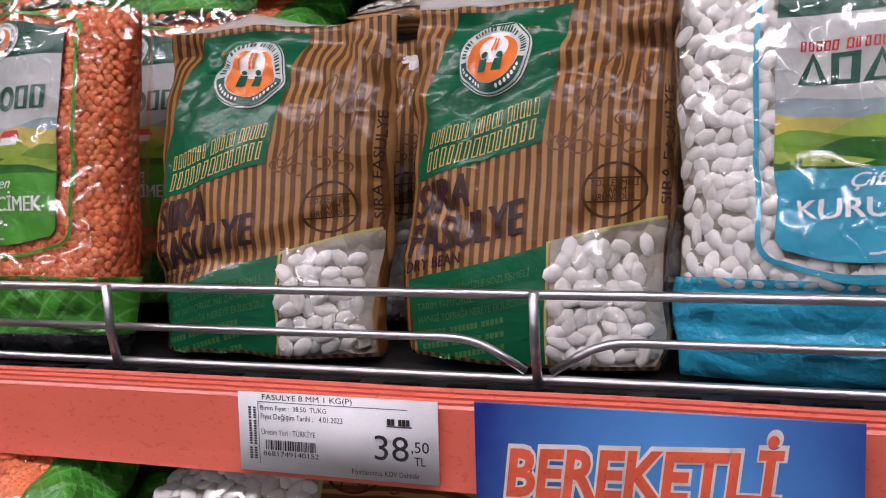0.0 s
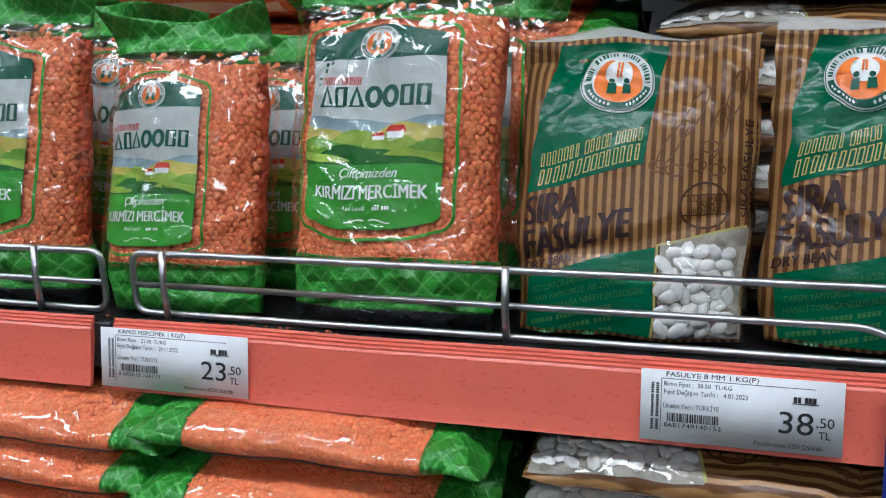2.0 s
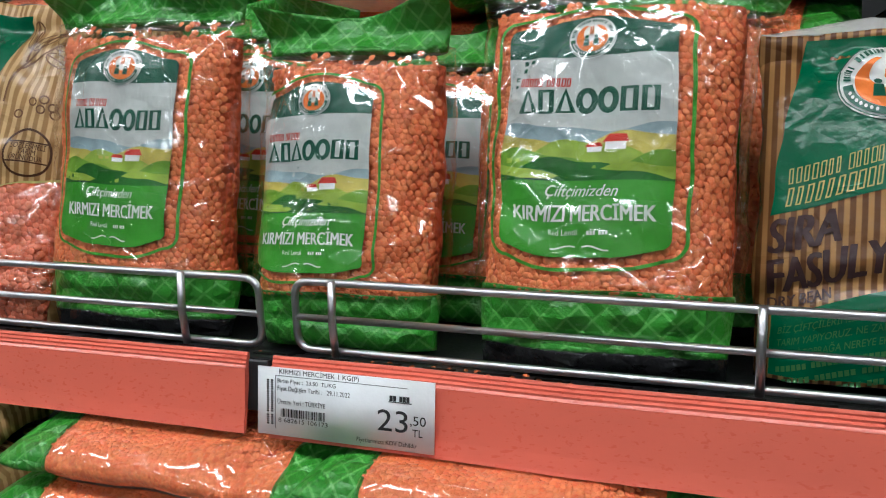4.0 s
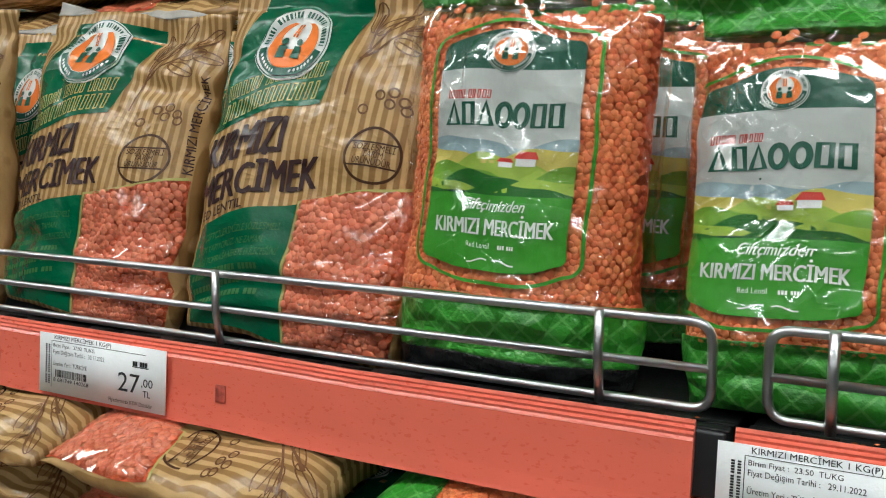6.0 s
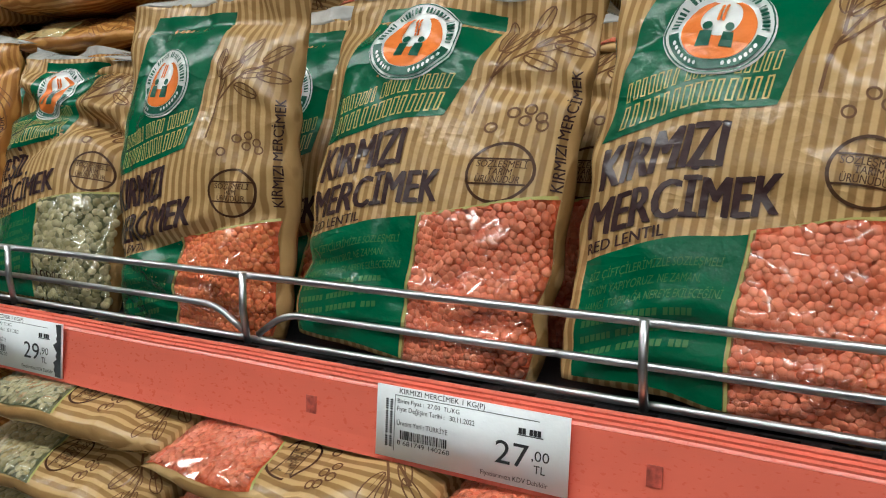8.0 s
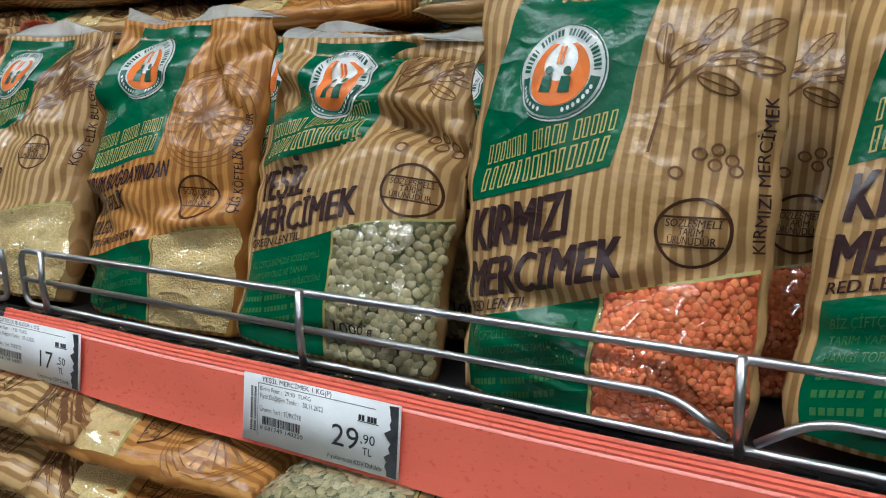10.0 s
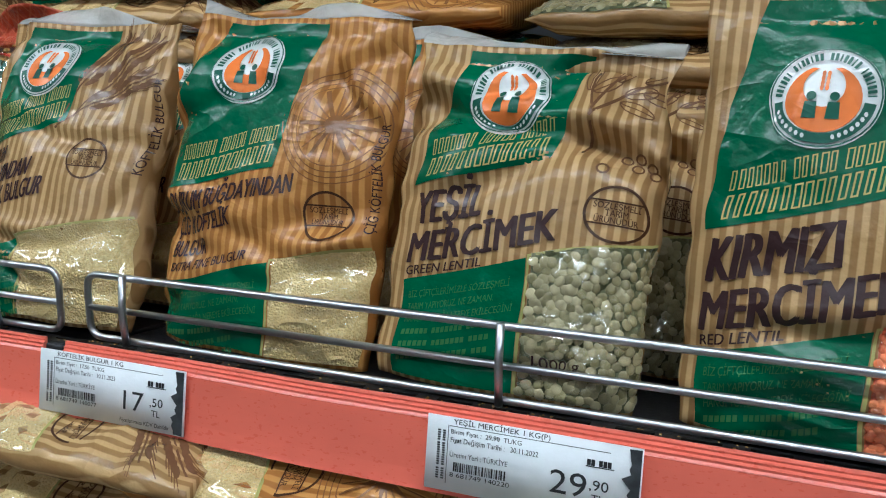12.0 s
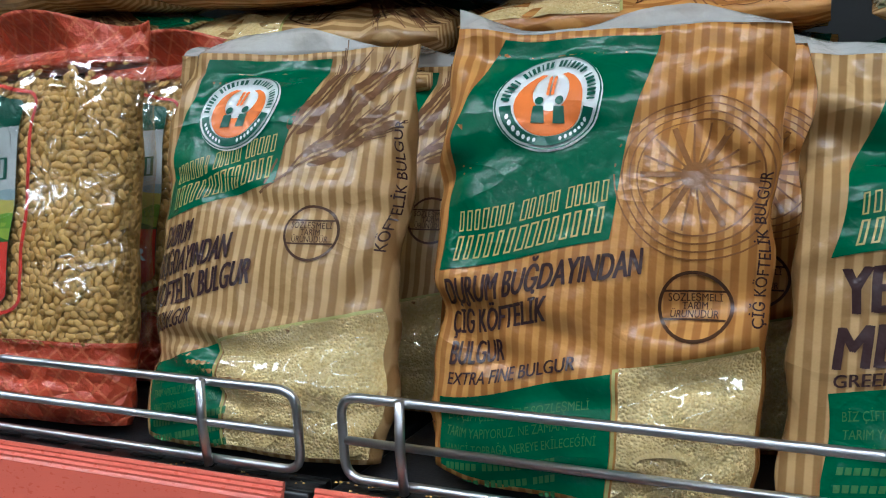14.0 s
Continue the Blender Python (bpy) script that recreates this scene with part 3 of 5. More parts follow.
def emblem(bag, face, cx, cz, r, off=0.0010):
    """A round badge as plain shapes: white disc, green rim, orange crescent."""
    bm = bmesh.new()
    poly(bm, ellipse_points(cx, cz, r, r * 0.96, 40))
    disc = part("emblem", lay(bm, face, off, 0.003), INK_WHITE, bag, "white round printed badge")
    bm = bmesh.new()
    ribbon(bm, ellipse_points(cx, cz, r * 0.80, r * 0.77, 24, 188, 352), r * 0.19)
    for k in range(30):
        a = radians(2 + 176 * k / 29)
        if k % 8 != 7:
            ribbon(bm, [(cx + r * 0.74 * math.cos(a), cz + r * 0.71 * math.sin(a)), (cx + r * 0.88 * math.cos(a), cz + r * 0.85 * math.sin(a))], r * (0.055 if k % 3 else 0.03))
    ring(bm, cx, cz, r * 0.965, r * 0.925, r * 0.03)
    for side in (-1, 1):
        poly(bm, ellipse_points(cx + side * r * 0.20, cz + r * 0.02, r * 0.085, r * 0.085, 10))
        px = cx + side * r * 0.20
        poly(bm, [(px - r * 0.12, cz - r * 0.40), (px + r * 0.12, cz - r * 0.40), (px + r * 0.10, cz - r * 0.09), (px - r * 0.10, cz - r * 0.09)])
    tagged(part("emblem_rim", lay(bm, face, off + 0.0009, 0.003), INK_DEEP_GREEN, disc), kind="stuff")
    bm = bmesh.new()
    for side in (-1, 1):
        for k in range(7):
            a = radians(270 + side * (18 + 8 * k))
            poly(bm, ellipse_points(cx + r * 0.80 * math.cos(a), cz + r * 0.77 * math.sin(a), r * 0.035, r * 0.05, 6))
    tagged(part("emblem_laurel", lay(bm, face, off + 0.0013, 0.003), INK_WHITE, disc), kind="stuff")
    bm = bmesh.new()
    outer = ellipse_points(cx, cz - r * 0.02, r * 0.66, r * 0.64, 26, 112, 428)
    inner = ellipse_points(cx, cz + r * 0.20, r * 0.36, r * 0.38, 26, 112, 428)
    for a, b, c, d in zip(outer, outer[1:], inner[1:], inner):
        poly(bm, [a, b, c, d])
    bmesh.ops.remove_doubles(bm, verts=bm.verts[:], dist=1e-6)
    part("emblem_crescent", lay(bm, face, off + 0.0005, 0.003), INK_ORANGE, disc)
    bm = bmesh.new()
    for k in range(4):
        for side in (-1, 1):
            poly(bm, ellipse_points(cx + side * r * 0.045, cz + r * (0.18 + 0.09 * k), r * 0.035, r * 0.06, 8))
    tagged(part("emblem_ear", lay(bm, face, off + 0.0009, 0.003), INK_ORANGE, disc), kind="stuff")
    return disc


def sketch(bm, kind, X, Z, w, h):
    """Line drawing in the upper corner of the striped bags."""
    def at(a, b):
        return (X(a), Z(b))
    if kind == "lentil":
        for stem in ([(0.66, 0.66), (0.69, 0.78), (0.78, 0.90)], [(0.68, 0.76), (0.80, 0.84), (0.95, 0.90)], [(0.69, 0.79), (0.68, 0.90)]):
            ribbon(bm, [at(*p) for p in stem], w * 0.010)
        for a, b, s in ((0.74, 0.86, 40), (0.80, 0.915, 60), (0.86, 0.85, 10), (0.92, 0.905, 30), (0.84, 0.80, -20), (0.67, 0.88, 95), (0.93, 0.84, -10)):
            pts = [(p * math.cos(radians(s)) - q * math.sin(radians(s)) + X(a), p * math.sin(radians(s)) + q * math.cos(radians(s)) + Z(b)) for p, q in ellipse_points(0, 0, w * 0.062, w * 0.024, 14)]
            ribbon(bm, pts, w * 0.0055, True)
            ribbon(bm, [pts[0], pts[7]], w * 0.005)
        for a, b in ((0.80, 0.665), (0.85, 0.675), (0.89, 0.655), (0.84, 0.645), (0.74, 0.625), (0.90, 0.635)):
            ring(bm, X(a), Z(b), w * 0.018, w * 0.016, w * 0.007, 14)
    elif kind == "wheat":
        for x0, z0, x1, z1 in ((0.60, 0.64, 0.92, 0.93), (0.52, 0.62, 0.74, 0.94), (0.50, 0.60, 0.95, 0.80)):
            ribbon(bm, [at(x0, z0), at(x1, z1)], w * 0.009)
            dx, dz = X(x1) - X(x0), Z(z1) - Z(z0)
            n = math.hypot(dx, dz)
            dx, dz = dx / n, dz / n
            for k in range(9):
                s = 0.45 + 0.06 * k
                cx, cz = X(x0) + (X(x1) - X(x0)) * s, Z(z0) + (Z(z1) - Z(z0)) * s
                for side in (-1, 1):
                    px, pz = cx - side * dz * w * 0.028, cz + side * dx * w * 0.028
                    a = math.atan2(dz, dx) + side * 0.35
                    poly(bm, [(px + p * math.cos(a) - q * math.sin(a), pz + p * math.sin(a) + q * math.cos(a)) for p, q in ellipse_points(0, 0, w * 0.033, w * 0.0125, 8)])
                    if k > 3:
                        ribbon(bm, [(px, pz), (px + dx * w * 0.10 - side * dz * w * 0.03, pz + dz * w * 0.10 + side * dx * w * 0.03)], w * 0.004)
    elif kind == "wheel":
        cx, cz = X(0.80), Z(0.76)
        for k in range(4):
            ring(bm, cx, cz, w * (0.17 + 0.022 * k), w * (0.17 + 0.022 * k), w * 0.0045, 36)
        for k in range(18):
            a = radians(20 * k)
            ribbon(bm, [(cx, cz), (cx + w * 0.16 * math.cos(a), cz + w * 0.16 * math.sin(a))], w * (0.006 if k % 3 else 0.016))
        poly(bm, ellipse_points(cx, cz, w * 0.04, w * 0.04, 14))
    else:
        for a, b, s in ((0.68, 0.70, 60), (0.76, 0.80, 70), (0.86, 0.74, 80), (0.92, 0.86, 75)):
            pts = [(p * math.cos(radians(s)) - q * math.sin(radians(s)) + X(a), p * math.sin(radians(s)) + q * math.cos(radians(s)) + Z(b)) for p, q in ellipse_points(0, 0, w * 0.12, w * 0.028, 18)]
            ribbon(bm, pts, w * 0.007, True)
        for a, b in ((0.62, 0.63), (0.69, 0.62), (0.78, 0.635), (0.86, 0.62), (0.83, 0.69)):
            ring(bm, X(a), Z(b), w * 0.036, w * 0.024, w * 0.007, 14)


def striped_bag(name, label, category, m, w, h, d, seed, paper, titles, filling, art, dy=0.0, window=0.56, seal=SEAL_CLEAR, detail=True, group="", side_text="", lying=False, pinch=0.0, small=(), ez=0.775, folds=(), stamp=0.81, seal_at=0.955, low=0.0, ex=0.355, dx=0.0, grooves=()):
    """A printed brown film bag with green panels, a slanted title and a see-through window."""
    rng = random.Random(seed)
    sh = Pouch(w, h, d, seed, lying, wrinkle=0.0025, pinch=pinch, rumple=0.0 if lying else 0.0058)
    sh.creases += list(folds)
    sh.grooves = grooves
    bag = empty(name, m, label, category, group)
    part("film", sh.skin(0.0, seal_at + 0.002, *((20, 40) if lying else (64, 104))), paper, bag, "striped brown printed film")
    face = sh.face

    def laid(bm, off, step=0.0045):
        return lay(bm, face, off, step * (2.2 if lying else 1.0))

    def X(a):
        return (a - 0.5 + dx) * w

    def Z(b):
        return (b + dy) * h
    if not lying:
        bm = sh.skin(seal_at, 1.0, 5, 60)
        for v in bm.verts:
            s = (v.co.z / h - seal_at) / (1 - seal_at)
            v.co.y += 0.008 * s * s * (0.6 + math.sin(v.co.x * 55 + seed)) + 0.004 * s
            v.co.z += s * (0.0035 * math.sin(v.co.x * 46 + seed * 2) + 0.0035 * math.sin(v.co.x * 17 + seed * 5))
        part("top_seal", bm, seal, bag, "crimped clear plastic top seal")
    lo, slope = 0.012, 0.27
    k = slope * w / h
    rise = lambda a, b, x: b + k * (x - a)
    bm = bmesh.new()
    poly(bm, [(X(0.05), Z(rise(0.05, 0.535, 0.05))), (X(0.56), Z(rise(0.05, 0.535, 0.56))), (X(0.60), 0.76 * h), (X(0.64), 0.94 * h), (X(0.17), 0.94 * h), (X(0.08), 0.70 * h)])
    part("upper_panel", laid(bm, 0.0004, 0.0038), INK_GREEN, bag, "dark green printed panel")
    bm = bmesh.new()
    poly(bm, [(X(0.06), lo * h), (X(window - 0.02), lo * h), (X(window - 0.02), Z(low + rise(0.06, 0.27, window))), (X(0.06), Z(low + 0.27))])
    part("lower_panel", laid(bm, 0.0004, 0.0038), INK_GREEN, bag, "dark green printed panel")
    # window and filling
    corners = [(X(window), lo * h), (X(0.985), lo * h), (X(0.985), Z(low + rise(0.06, 0.27, 0.985))), (X(window), Z(low + rise(0.06, 0.27, window) + 0.012))]
    bm = bmesh.new()
    poly(bm, corners)
    if filling == "fine bulgur":
        part("window", laid(bm, 0.0006, 0.005), BULGUR, bag, "clear window full of pale yellow fine bulgur")
        bm = bmesh.new()
        poly(bm, corners)
        part("clear_film", laid(bm, 0.0016, 0.005), FILM, bag)
    else:
        look_, bed, long, short, high, pitch, tilt = FILLING[filling]
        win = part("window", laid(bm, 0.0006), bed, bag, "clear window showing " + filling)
        spots = [face(a, b) for a, b in scatter(X(window) + 0.6 * long, X(0.985) - 0.8 * long, lo * h + 0.8 * long, Z(0.60), pitch, rng, lambda a, b: inside(a, b + 0.8 * long, corners))]
        seeds_mesh([(p + n * 0.0007, n) for p, n in spots], long, short, high, rng, tilt, look_, filling.replace(" ", "_"), win)
        bm = bmesh.new()
        poly(bm, corners)
        part("clear_film", laid(bm, high + 0.0020, 0.006), FILM, bag)
    bm = bmesh.new()
    ribbon(bm, [(X(window - 0.012), lo * h), (X(window - 0.012), Z(low + rise(0.06, 0.27, window) + 0.006)), (X(0.98), Z(low + rise(0.06, 0.27, 0.98)) + 0.001)], w * 0.011)
    part("window_edge", laid(bm, 0.0006), INK_GOLD, bag)
    emblem(bag, face, X(ex), ez * h, w * 0.160, 0.0010)
    bm = bmesh.new()
    plates(bm, X(0.105), Z(0.622), w * 0.45, h * 0.043, [7, 5, 5], slope, 3)
    plates(bm, X(0.10), Z(0.560), w * 0.45, h * 0.052, [14], slope, 4)
    tagged(part("maker_line", laid(bm, 0.0007, 0.0045), INK_GOLD, bag, "muted gold print"), kind="stuff")
    # title
    for text, x, z, width, height in titles:
        bm = bmesh.new()
        write(bm, text, X(x), Z(z), width * w, height * h, slope * 0.92, 0.03, 0.09 if height > 0.08 else 0.06)
        tagged(part("title_line", laid(bm, 0.0006, 0.0035), INK_DARK, bag, "dark brown slanted bold title"), kind="stuff")
    if detail:
        bm = bmesh.new()
        cx, cz, r = X(stamp), Z(0.512), w * 0.098
        ring(bm, cx, cz, r, r * 0.98, w * 0.0095, 36)
        for q in (-0.42, 0.42):
            ribbon(bm, [(cx - r * 0.86, cz + q * r), (cx + r * 0.86, cz + q * r + r * 0.06)], w * 0.006)
        for text, q, width in (("SÖZLEŞMELİ", 0.14, 1.50), ("TARIM", -0.10, 0.72), ("ÜRÜNÜDÜR", -0.36, 1.34)):
            write(bm, text, cx - width * r / 2, cz + q * r, width * r, r * 0.23, 0.03, 0, 0.02)
        part("stamp", laid(bm, 0.0005, 0.005), INK_SKETCH_DARK, bag, "round outlined stamp")
        bm = bmesh.new()
        sketch(bm, art, X, Z, w, h)
        tagged(part("drawing", laid(bm, 0.0004, 0.005), INK_SKETCH_SOFT if art == "wheel" else INK_SKETCH, bag, "brown line drawing of the crop"), kind="stuff")
        bm = bmesh.new()
        for k_, text in enumerate(("BİZ ÇİFTÇİLERİMİZLE SÖZLEŞMELİ", "TARIM YAPIYORUZ. NE ZAMAN,", "HANGİ TOPRAĞA NEREYE EKİLECEĞİNİ")):
            write(bm, text, X(0.09), Z(low + 0.222 - 0.034 * k_), w * (0.40, 0.35, 0.42)[k_] * (window - 0.08) / 0.48, h * 0.019, slope * 0.92, 0.05, 0.0)
        for k_ in range(3):
            bars(bm, X(0.09), Z(low + 0.120 - 0.034 * k_), w * 0.36, h * 0.015, [6, 7, 5 - k_], slope * 0.92)
        tagged(part("small_print", laid(bm, 0.0007, 0.005), INK_DIM, bag, "small dull gold print"), kind="stuff")
        for text, x, z, width, height in small:
            bm = bmesh.new()
            write(bm, text, X(x), Z(z), width * w, height * h, 0, 0, 0.0)
            part("weight", laid(bm, 0.0030, 0.006), INK_DARK, bag)
        if side_text:
            bm = bmesh.new()
            write(bm, side_text, X(0.984), Z(0.48), h * 0.30, w * 0.028, 0, 0, 0.03, upright=True)
            part("side_title", laid(bm, 0.0006, 0.005), INK_DARK, bag)
    return bag


def rounded_box(x0, x1, z0, z1, r, top_arch=0.0, bottom_arch=0.0, n=5):
    pts = []
    for cx, cz, a in ((x1 - r, z1 - r, 0), (x0 + r, z1 - r, 90), (x0 + r, z0 + r, 180), (x1 - r, z0 + r, 270)):
        if a == 90 and top_arch:
            for k in range(1, 10):
                s = k / 10
                pts.append((x1 - r - s * (x1 - x0 - 2 * r), z1 + top_arch * math.sin(math.pi * s) ** 1.5))
        if a == 270 and bottom_arch:
            for k in range(1, 10):
                s = k / 10
                pts.append((x0 + r + s * (x1 - x0 - 2 * r), z0 - bottom_arch * (1 if 0.3 < s < 0.7 else math.sin(math.pi * min(s, 1 - s) / 0.6))))
        for k in range(n + 1):
            q = radians(a + 90 * k / n)
            pts.append((cx + r * math.cos(q), cz + r * math.sin(q)))
    return pts


def clear_bag(name, label, category, m, w, h, d, seed, filling, band, panel, title, sub="", detail=True, group="", lying=False, head=0.89, foot=0.19, x0=0.15, x1=0.80, shift=0.0, dark_foot=False):
    """A clear bag of pulses with a printed landscape label and coloured ends."""
    rng = random.Random(seed)
    sh = Pouch(w, h, d, seed, lying, wrinkle=0.0018, top=0.93, rumple=0.0 if lying else 0.0026, tuck=0.0 if lying else foot)
    bag = empty(name, m, label, category, group)
    look_, bed, long, short, high, pitch, tilt = FILLING[filling]
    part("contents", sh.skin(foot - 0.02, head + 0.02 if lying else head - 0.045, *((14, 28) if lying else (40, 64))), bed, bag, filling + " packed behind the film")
    face = sh.face

    def X(a):
        return (a - 0.5) * w

    def Z(b):
        return (b + shift) * h
    lab = rounded_box(X(x0), X(x1), Z(0.285), Z(0.790), w * 0.04, h * 0.030, h * 0.022)
    if lying:
        spots = []
        for a, b in scatter(-1.75 * 0.42 * w, 1.75 * 0.42 * w, foot * h, head * h, pitch, rng, lambda a, b: True):
            t = a / (0.42 * w)
            p = sh.point(t, b / h)
            q = sh.point(t + 0.05, b / h) - sh.point(t - 0.05, b / h)
            r = sh.point(t, b / h + 0.01) - sh.point(t, b / h - 0.01)
            n = r.cross(q).normalized()
            spots.append((p, n if n.dot(Vector((p.x, p.y, 0))) > 0 else -n))
    else:
        places = scatter(X(0.02), X(0.98), foot * h, head * h, pitch, rng, lambda a, b: not (detail and inside(a, b, lab)) and (b < (head - 0.045) * h or rng.random() < 0.16))
        spots = [face(a, b) for a, b in places]
    seeds_mesh(spots, long, short, high, rng, tilt, look_, filling.replace(" ", "_"), bag)
    lift = high + 0.0009
    bm = sh.skin(foot - 0.01, head + 0.01, *((16, 32) if lying else (56, 84)), lift + (0.0 if lying or not detail else 0.0042))
    part("clear_film", bm, FILM, bag, "creased clear plastic film")
    if dark_foot:
        part("bottom_fold", sh.skin(0.0, 0.052, 6, 64, lift * 0.8), BLACK_FILM, bag, "glossy black folded bottom edge")
    for nm, a, b in (("bottom_band", 0.05 if dark_foot else 0.0, foot), ("top_band", head, 1.0)):
        bm = sh.skin(a, b, 14, 64, lift * 0.8)
        for v in bm.verts:
            s = max(0.0, v.co.z / h - 0.93) / 0.07
            v.co.y += 0.012 * s * math.sin(v.co.x * 60 + seed)
            if nm == "top_band" and not lying:
                s = (v.co.z / h - head) / (1 - head)
                v.co.y -= 0.010 * s * s
                v.co.x *= 1 + 0.07 * max(0.0, s)
                v.co.z += 0.004 * s * math.sin(v.co.x * 40 + seed * 3)
        part(nm, bm, band, bag, "patterned coloured end of the bag" if band is not BAND_BLUE else "plain blue end of the bag")
    if lying:
        bm = bmesh.new()
        rows = []
        for k in range(13):
            v = foot + 0.03 + (head - foot - 0.06) * k / 12
            rows.append([])
            for t in (-0.80, -0.65, -0.50, -0.36):
                q = sh.point(t, v)
                rows[-1].append(bm.verts.new(q + Vector((math.cos(t), -math.sin(t), 0)) * (lift + 0.0008)))
        for r0, r1 in zip(rows, rows[1:]):
            for k in range(3):
                bm.faces.new((r0[k], r0[k + 1], r1[k + 1], r1[k]))
        part("side_label", bm, INK_WHITE, bag, "white printed strip along the side")
    if not detail:
        return bag
    # label
    off = lift + 0.0005
    bm = bmesh.new()
    poly(bm, lab)
    label_ = part("front_label", lay(bm, face, off), INK_DEEP_GREEN, bag, "printed label with a green landscape")
    bm = bmesh.new()
    poly(bm, [(X(x0), Z(0.52)), (X(x1), Z(0.52)), (X(x1), Z(0.722)), (X(x0), Z(0.722))])
    part("sky", lay(bm, face, off + 0.00021), INK_SKY, label_)

    def hill(base, top, bumps, phase):
        n = 20
        pts = [(X(x0 + (x1 - x0) * i / n), Z(top + bumps * math.sin(phase + 7.0 * i / n) + 0.4 * bumps * math.sin(phase * 2 + 15 * i / n))) for i in range(n + 1)]
        return [(X(x0), Z(base))] + [(X(x1), Z(base))] + pts[::-1]
    for nm, ink, base, top, bumps, phase, o in (("distant_hill", INK_HAZE, 0.51, 0.556, 0.010, 0.5, 0.0008), ("field", INK_YELLOW, 0.47, 0.530, 0.015, 2.0, 0.0011), ("sunlit_slope", INK_LIME, 0.46, 0.508, 0.020, 4.6, 0.00125), ("meadow", INK_FIELD, 0.44, 0.486, 0.020, 0.4, 0.0014), ("hedge", INK_WOOD_GREEN, 0.44, 0.470, 0.018, 5.2, 0.0015), ("near_slope", INK_LIME, 0.44, 0.460, 0.015, 1.9, 0.0016), ("treeline", INK_WOOD_GREEN, 0.43, 0.450, 0.012, 3.6, 0.0017)):
        bm = bmesh.new()
        poly(bm, hill(base, top, bumps, phase))
        part(nm, lay(bm, face, off + 0.42 * o), ink, label_)
    bm = bmesh.new()
    hx, hz = X(x0 + 0.62 * (x1 - x0)), Z(0.502)
    poly(bm, [(hx, hz), (hx + w * 0.08, hz), (hx + w * 0.08, hz + h * 0.018), (hx, hz + h * 0.018)])
    poly(bm, [(hx - w * 0.07, hz - h * 0.004), (hx - w * 0.012, hz - h * 0.004), (hx - w * 0.012, hz + h * 0.008), (hx - w * 0.07, hz + h * 0.008)])
    part("farmhouse", lay(bm, face, off + 0.00084), INK_WHITE, label_)
    bm = bmesh.new()
    poly(bm, [(hx - w * 0.010, hz + h * 0.017), (hx + w * 0.092, hz + h * 0.017), (hx + w * 0.078, hz + h * 0.034), (hx + w * 0.012, hz + h * 0.034)])
    poly(bm, [(hx - w * 0.078, hz + h * 0.007), (hx - w * 0.008, hz + h * 0.007), (hx - w * 0.020, hz + h * 0.016), (hx - w * 0.066, hz + h * 0.016)])
    part("roof", lay(bm, face, off + 0.00097), INK_RED, label_)
    bm = bmesh.new()
    poly(bm, [(X(x0), Z(0.435)), (X(x0), Z(0.33))] + [p for p in lab if p[1] < Z(0.33)] + [(X(x1), Z(0.33)), (X(x1), Z(0.435))])
    part("title_panel", lay(bm, face, off + 0.00084, 0.0045), panel, label_)
    bm = bmesh.new()
    ribbon(bm, rounded_box(X(x0 - 0.045), X(x1 + 0.055), Z(0.262), Z(0.810), w * 0.07, h * 0.034, h * 0.026), w * 0.014, True)
    part("border", lay(bm, face, off), panel if band is not BAND_ORANGE else INK_RED, bag, "thin printed border line")
    emblem(label_, face, X((x0 + x1) / 2), Z(0.765), w * 0.090, off + 0.00042)
    wide = (x1 - x0) * w
    bm = bmesh.new()
    for k, kind in enumerate((3, 4, 3, 16, 16, 4, 4)):
        ax, az, bw, bh = X(x0) + wide * (0.095 + 0.12 * k), Z(0.592), wide * 0.088, h * 0.050
        if kind == 3:
            shape = [(ax, az), (ax + bw, az), (ax + bw / 2, az + bh)]
        elif kind == 4:
            shape = [(ax + bw * 0.1, az), (ax + bw * 0.9, az), (ax + bw * 0.9, az + bh), (ax + bw * 0.1, az + bh)]
        else:
            shape = ellipse_points(ax + bw / 2, az + bh / 2, bw / 2, bh / 2, 16)
        ribbon(bm, shape, wide * 0.036, True)
    tagged(part("maker_name", lay(bm, face, off + 0.00067, 0.005), INK_DEEP_GREEN, label_, "dark green print"), kind="stuff")
    bm = bmesh.new()
    plates(bm, X(x0) + wide * 0.09, Z(0.652), wide * 0.32, h * 0.020, [5, 5], 0.0, 5, 0.22)
    tagged(part("maker_line", lay(bm, face, off + 0.00067, 0.005), INK_RED, label_), kind="stuff")
    bm = bmesh.new()
    write(bm, "Çiftçimizden", X(x0) + wide * 0.27, Z(0.400), wide * 0.44, h * 0.026, 0, 0.35, 0.03)
    write(bm, title, X(x0) + wide * 0.09, Z(0.345), wide * 0.83, h * 0.036, 0, 0, 0.07)
    if sub:
        write(bm, sub, X(x0) + wide * 0.32, Z(0.315), wide * 0.17, h * 0.013, 0, 0, 0.0)
        bars(bm, X(x0) + wide * 0.55, Z(0.315), wide * 0.12, h * 0.009, [3, 3])
    for side in (-1, 1):
        ribbon(bm, [(X((x0 + x1) / 2) + side * wide * q, Z(0.285) + h * 0.006 * math.sin(q * 30)) for q in (0.02, 0.05, 0.08, 0.11, 0.14, 0.17)], w * 0.006)
    part("title", lay(bm, face, off + 0.00109, 0.006), INK_WHITE, label_, "white printed title")
    return bag


# ---- room ----
X0, X1, Y0, Y1 = -5.0, 4.6, -5.2, 0.62
# Unseen shell; floor and walls are darkened to cut light bounced onto the shelf.
tagged(part("floor", box_mesh(X0 - 0.1, X1 + 0.1, Y0 - 0.1, Y1 + 0.1, -0.05, 0.0), FLOOR_TILE), "grey polished shop floor", "floor", kind="structure")
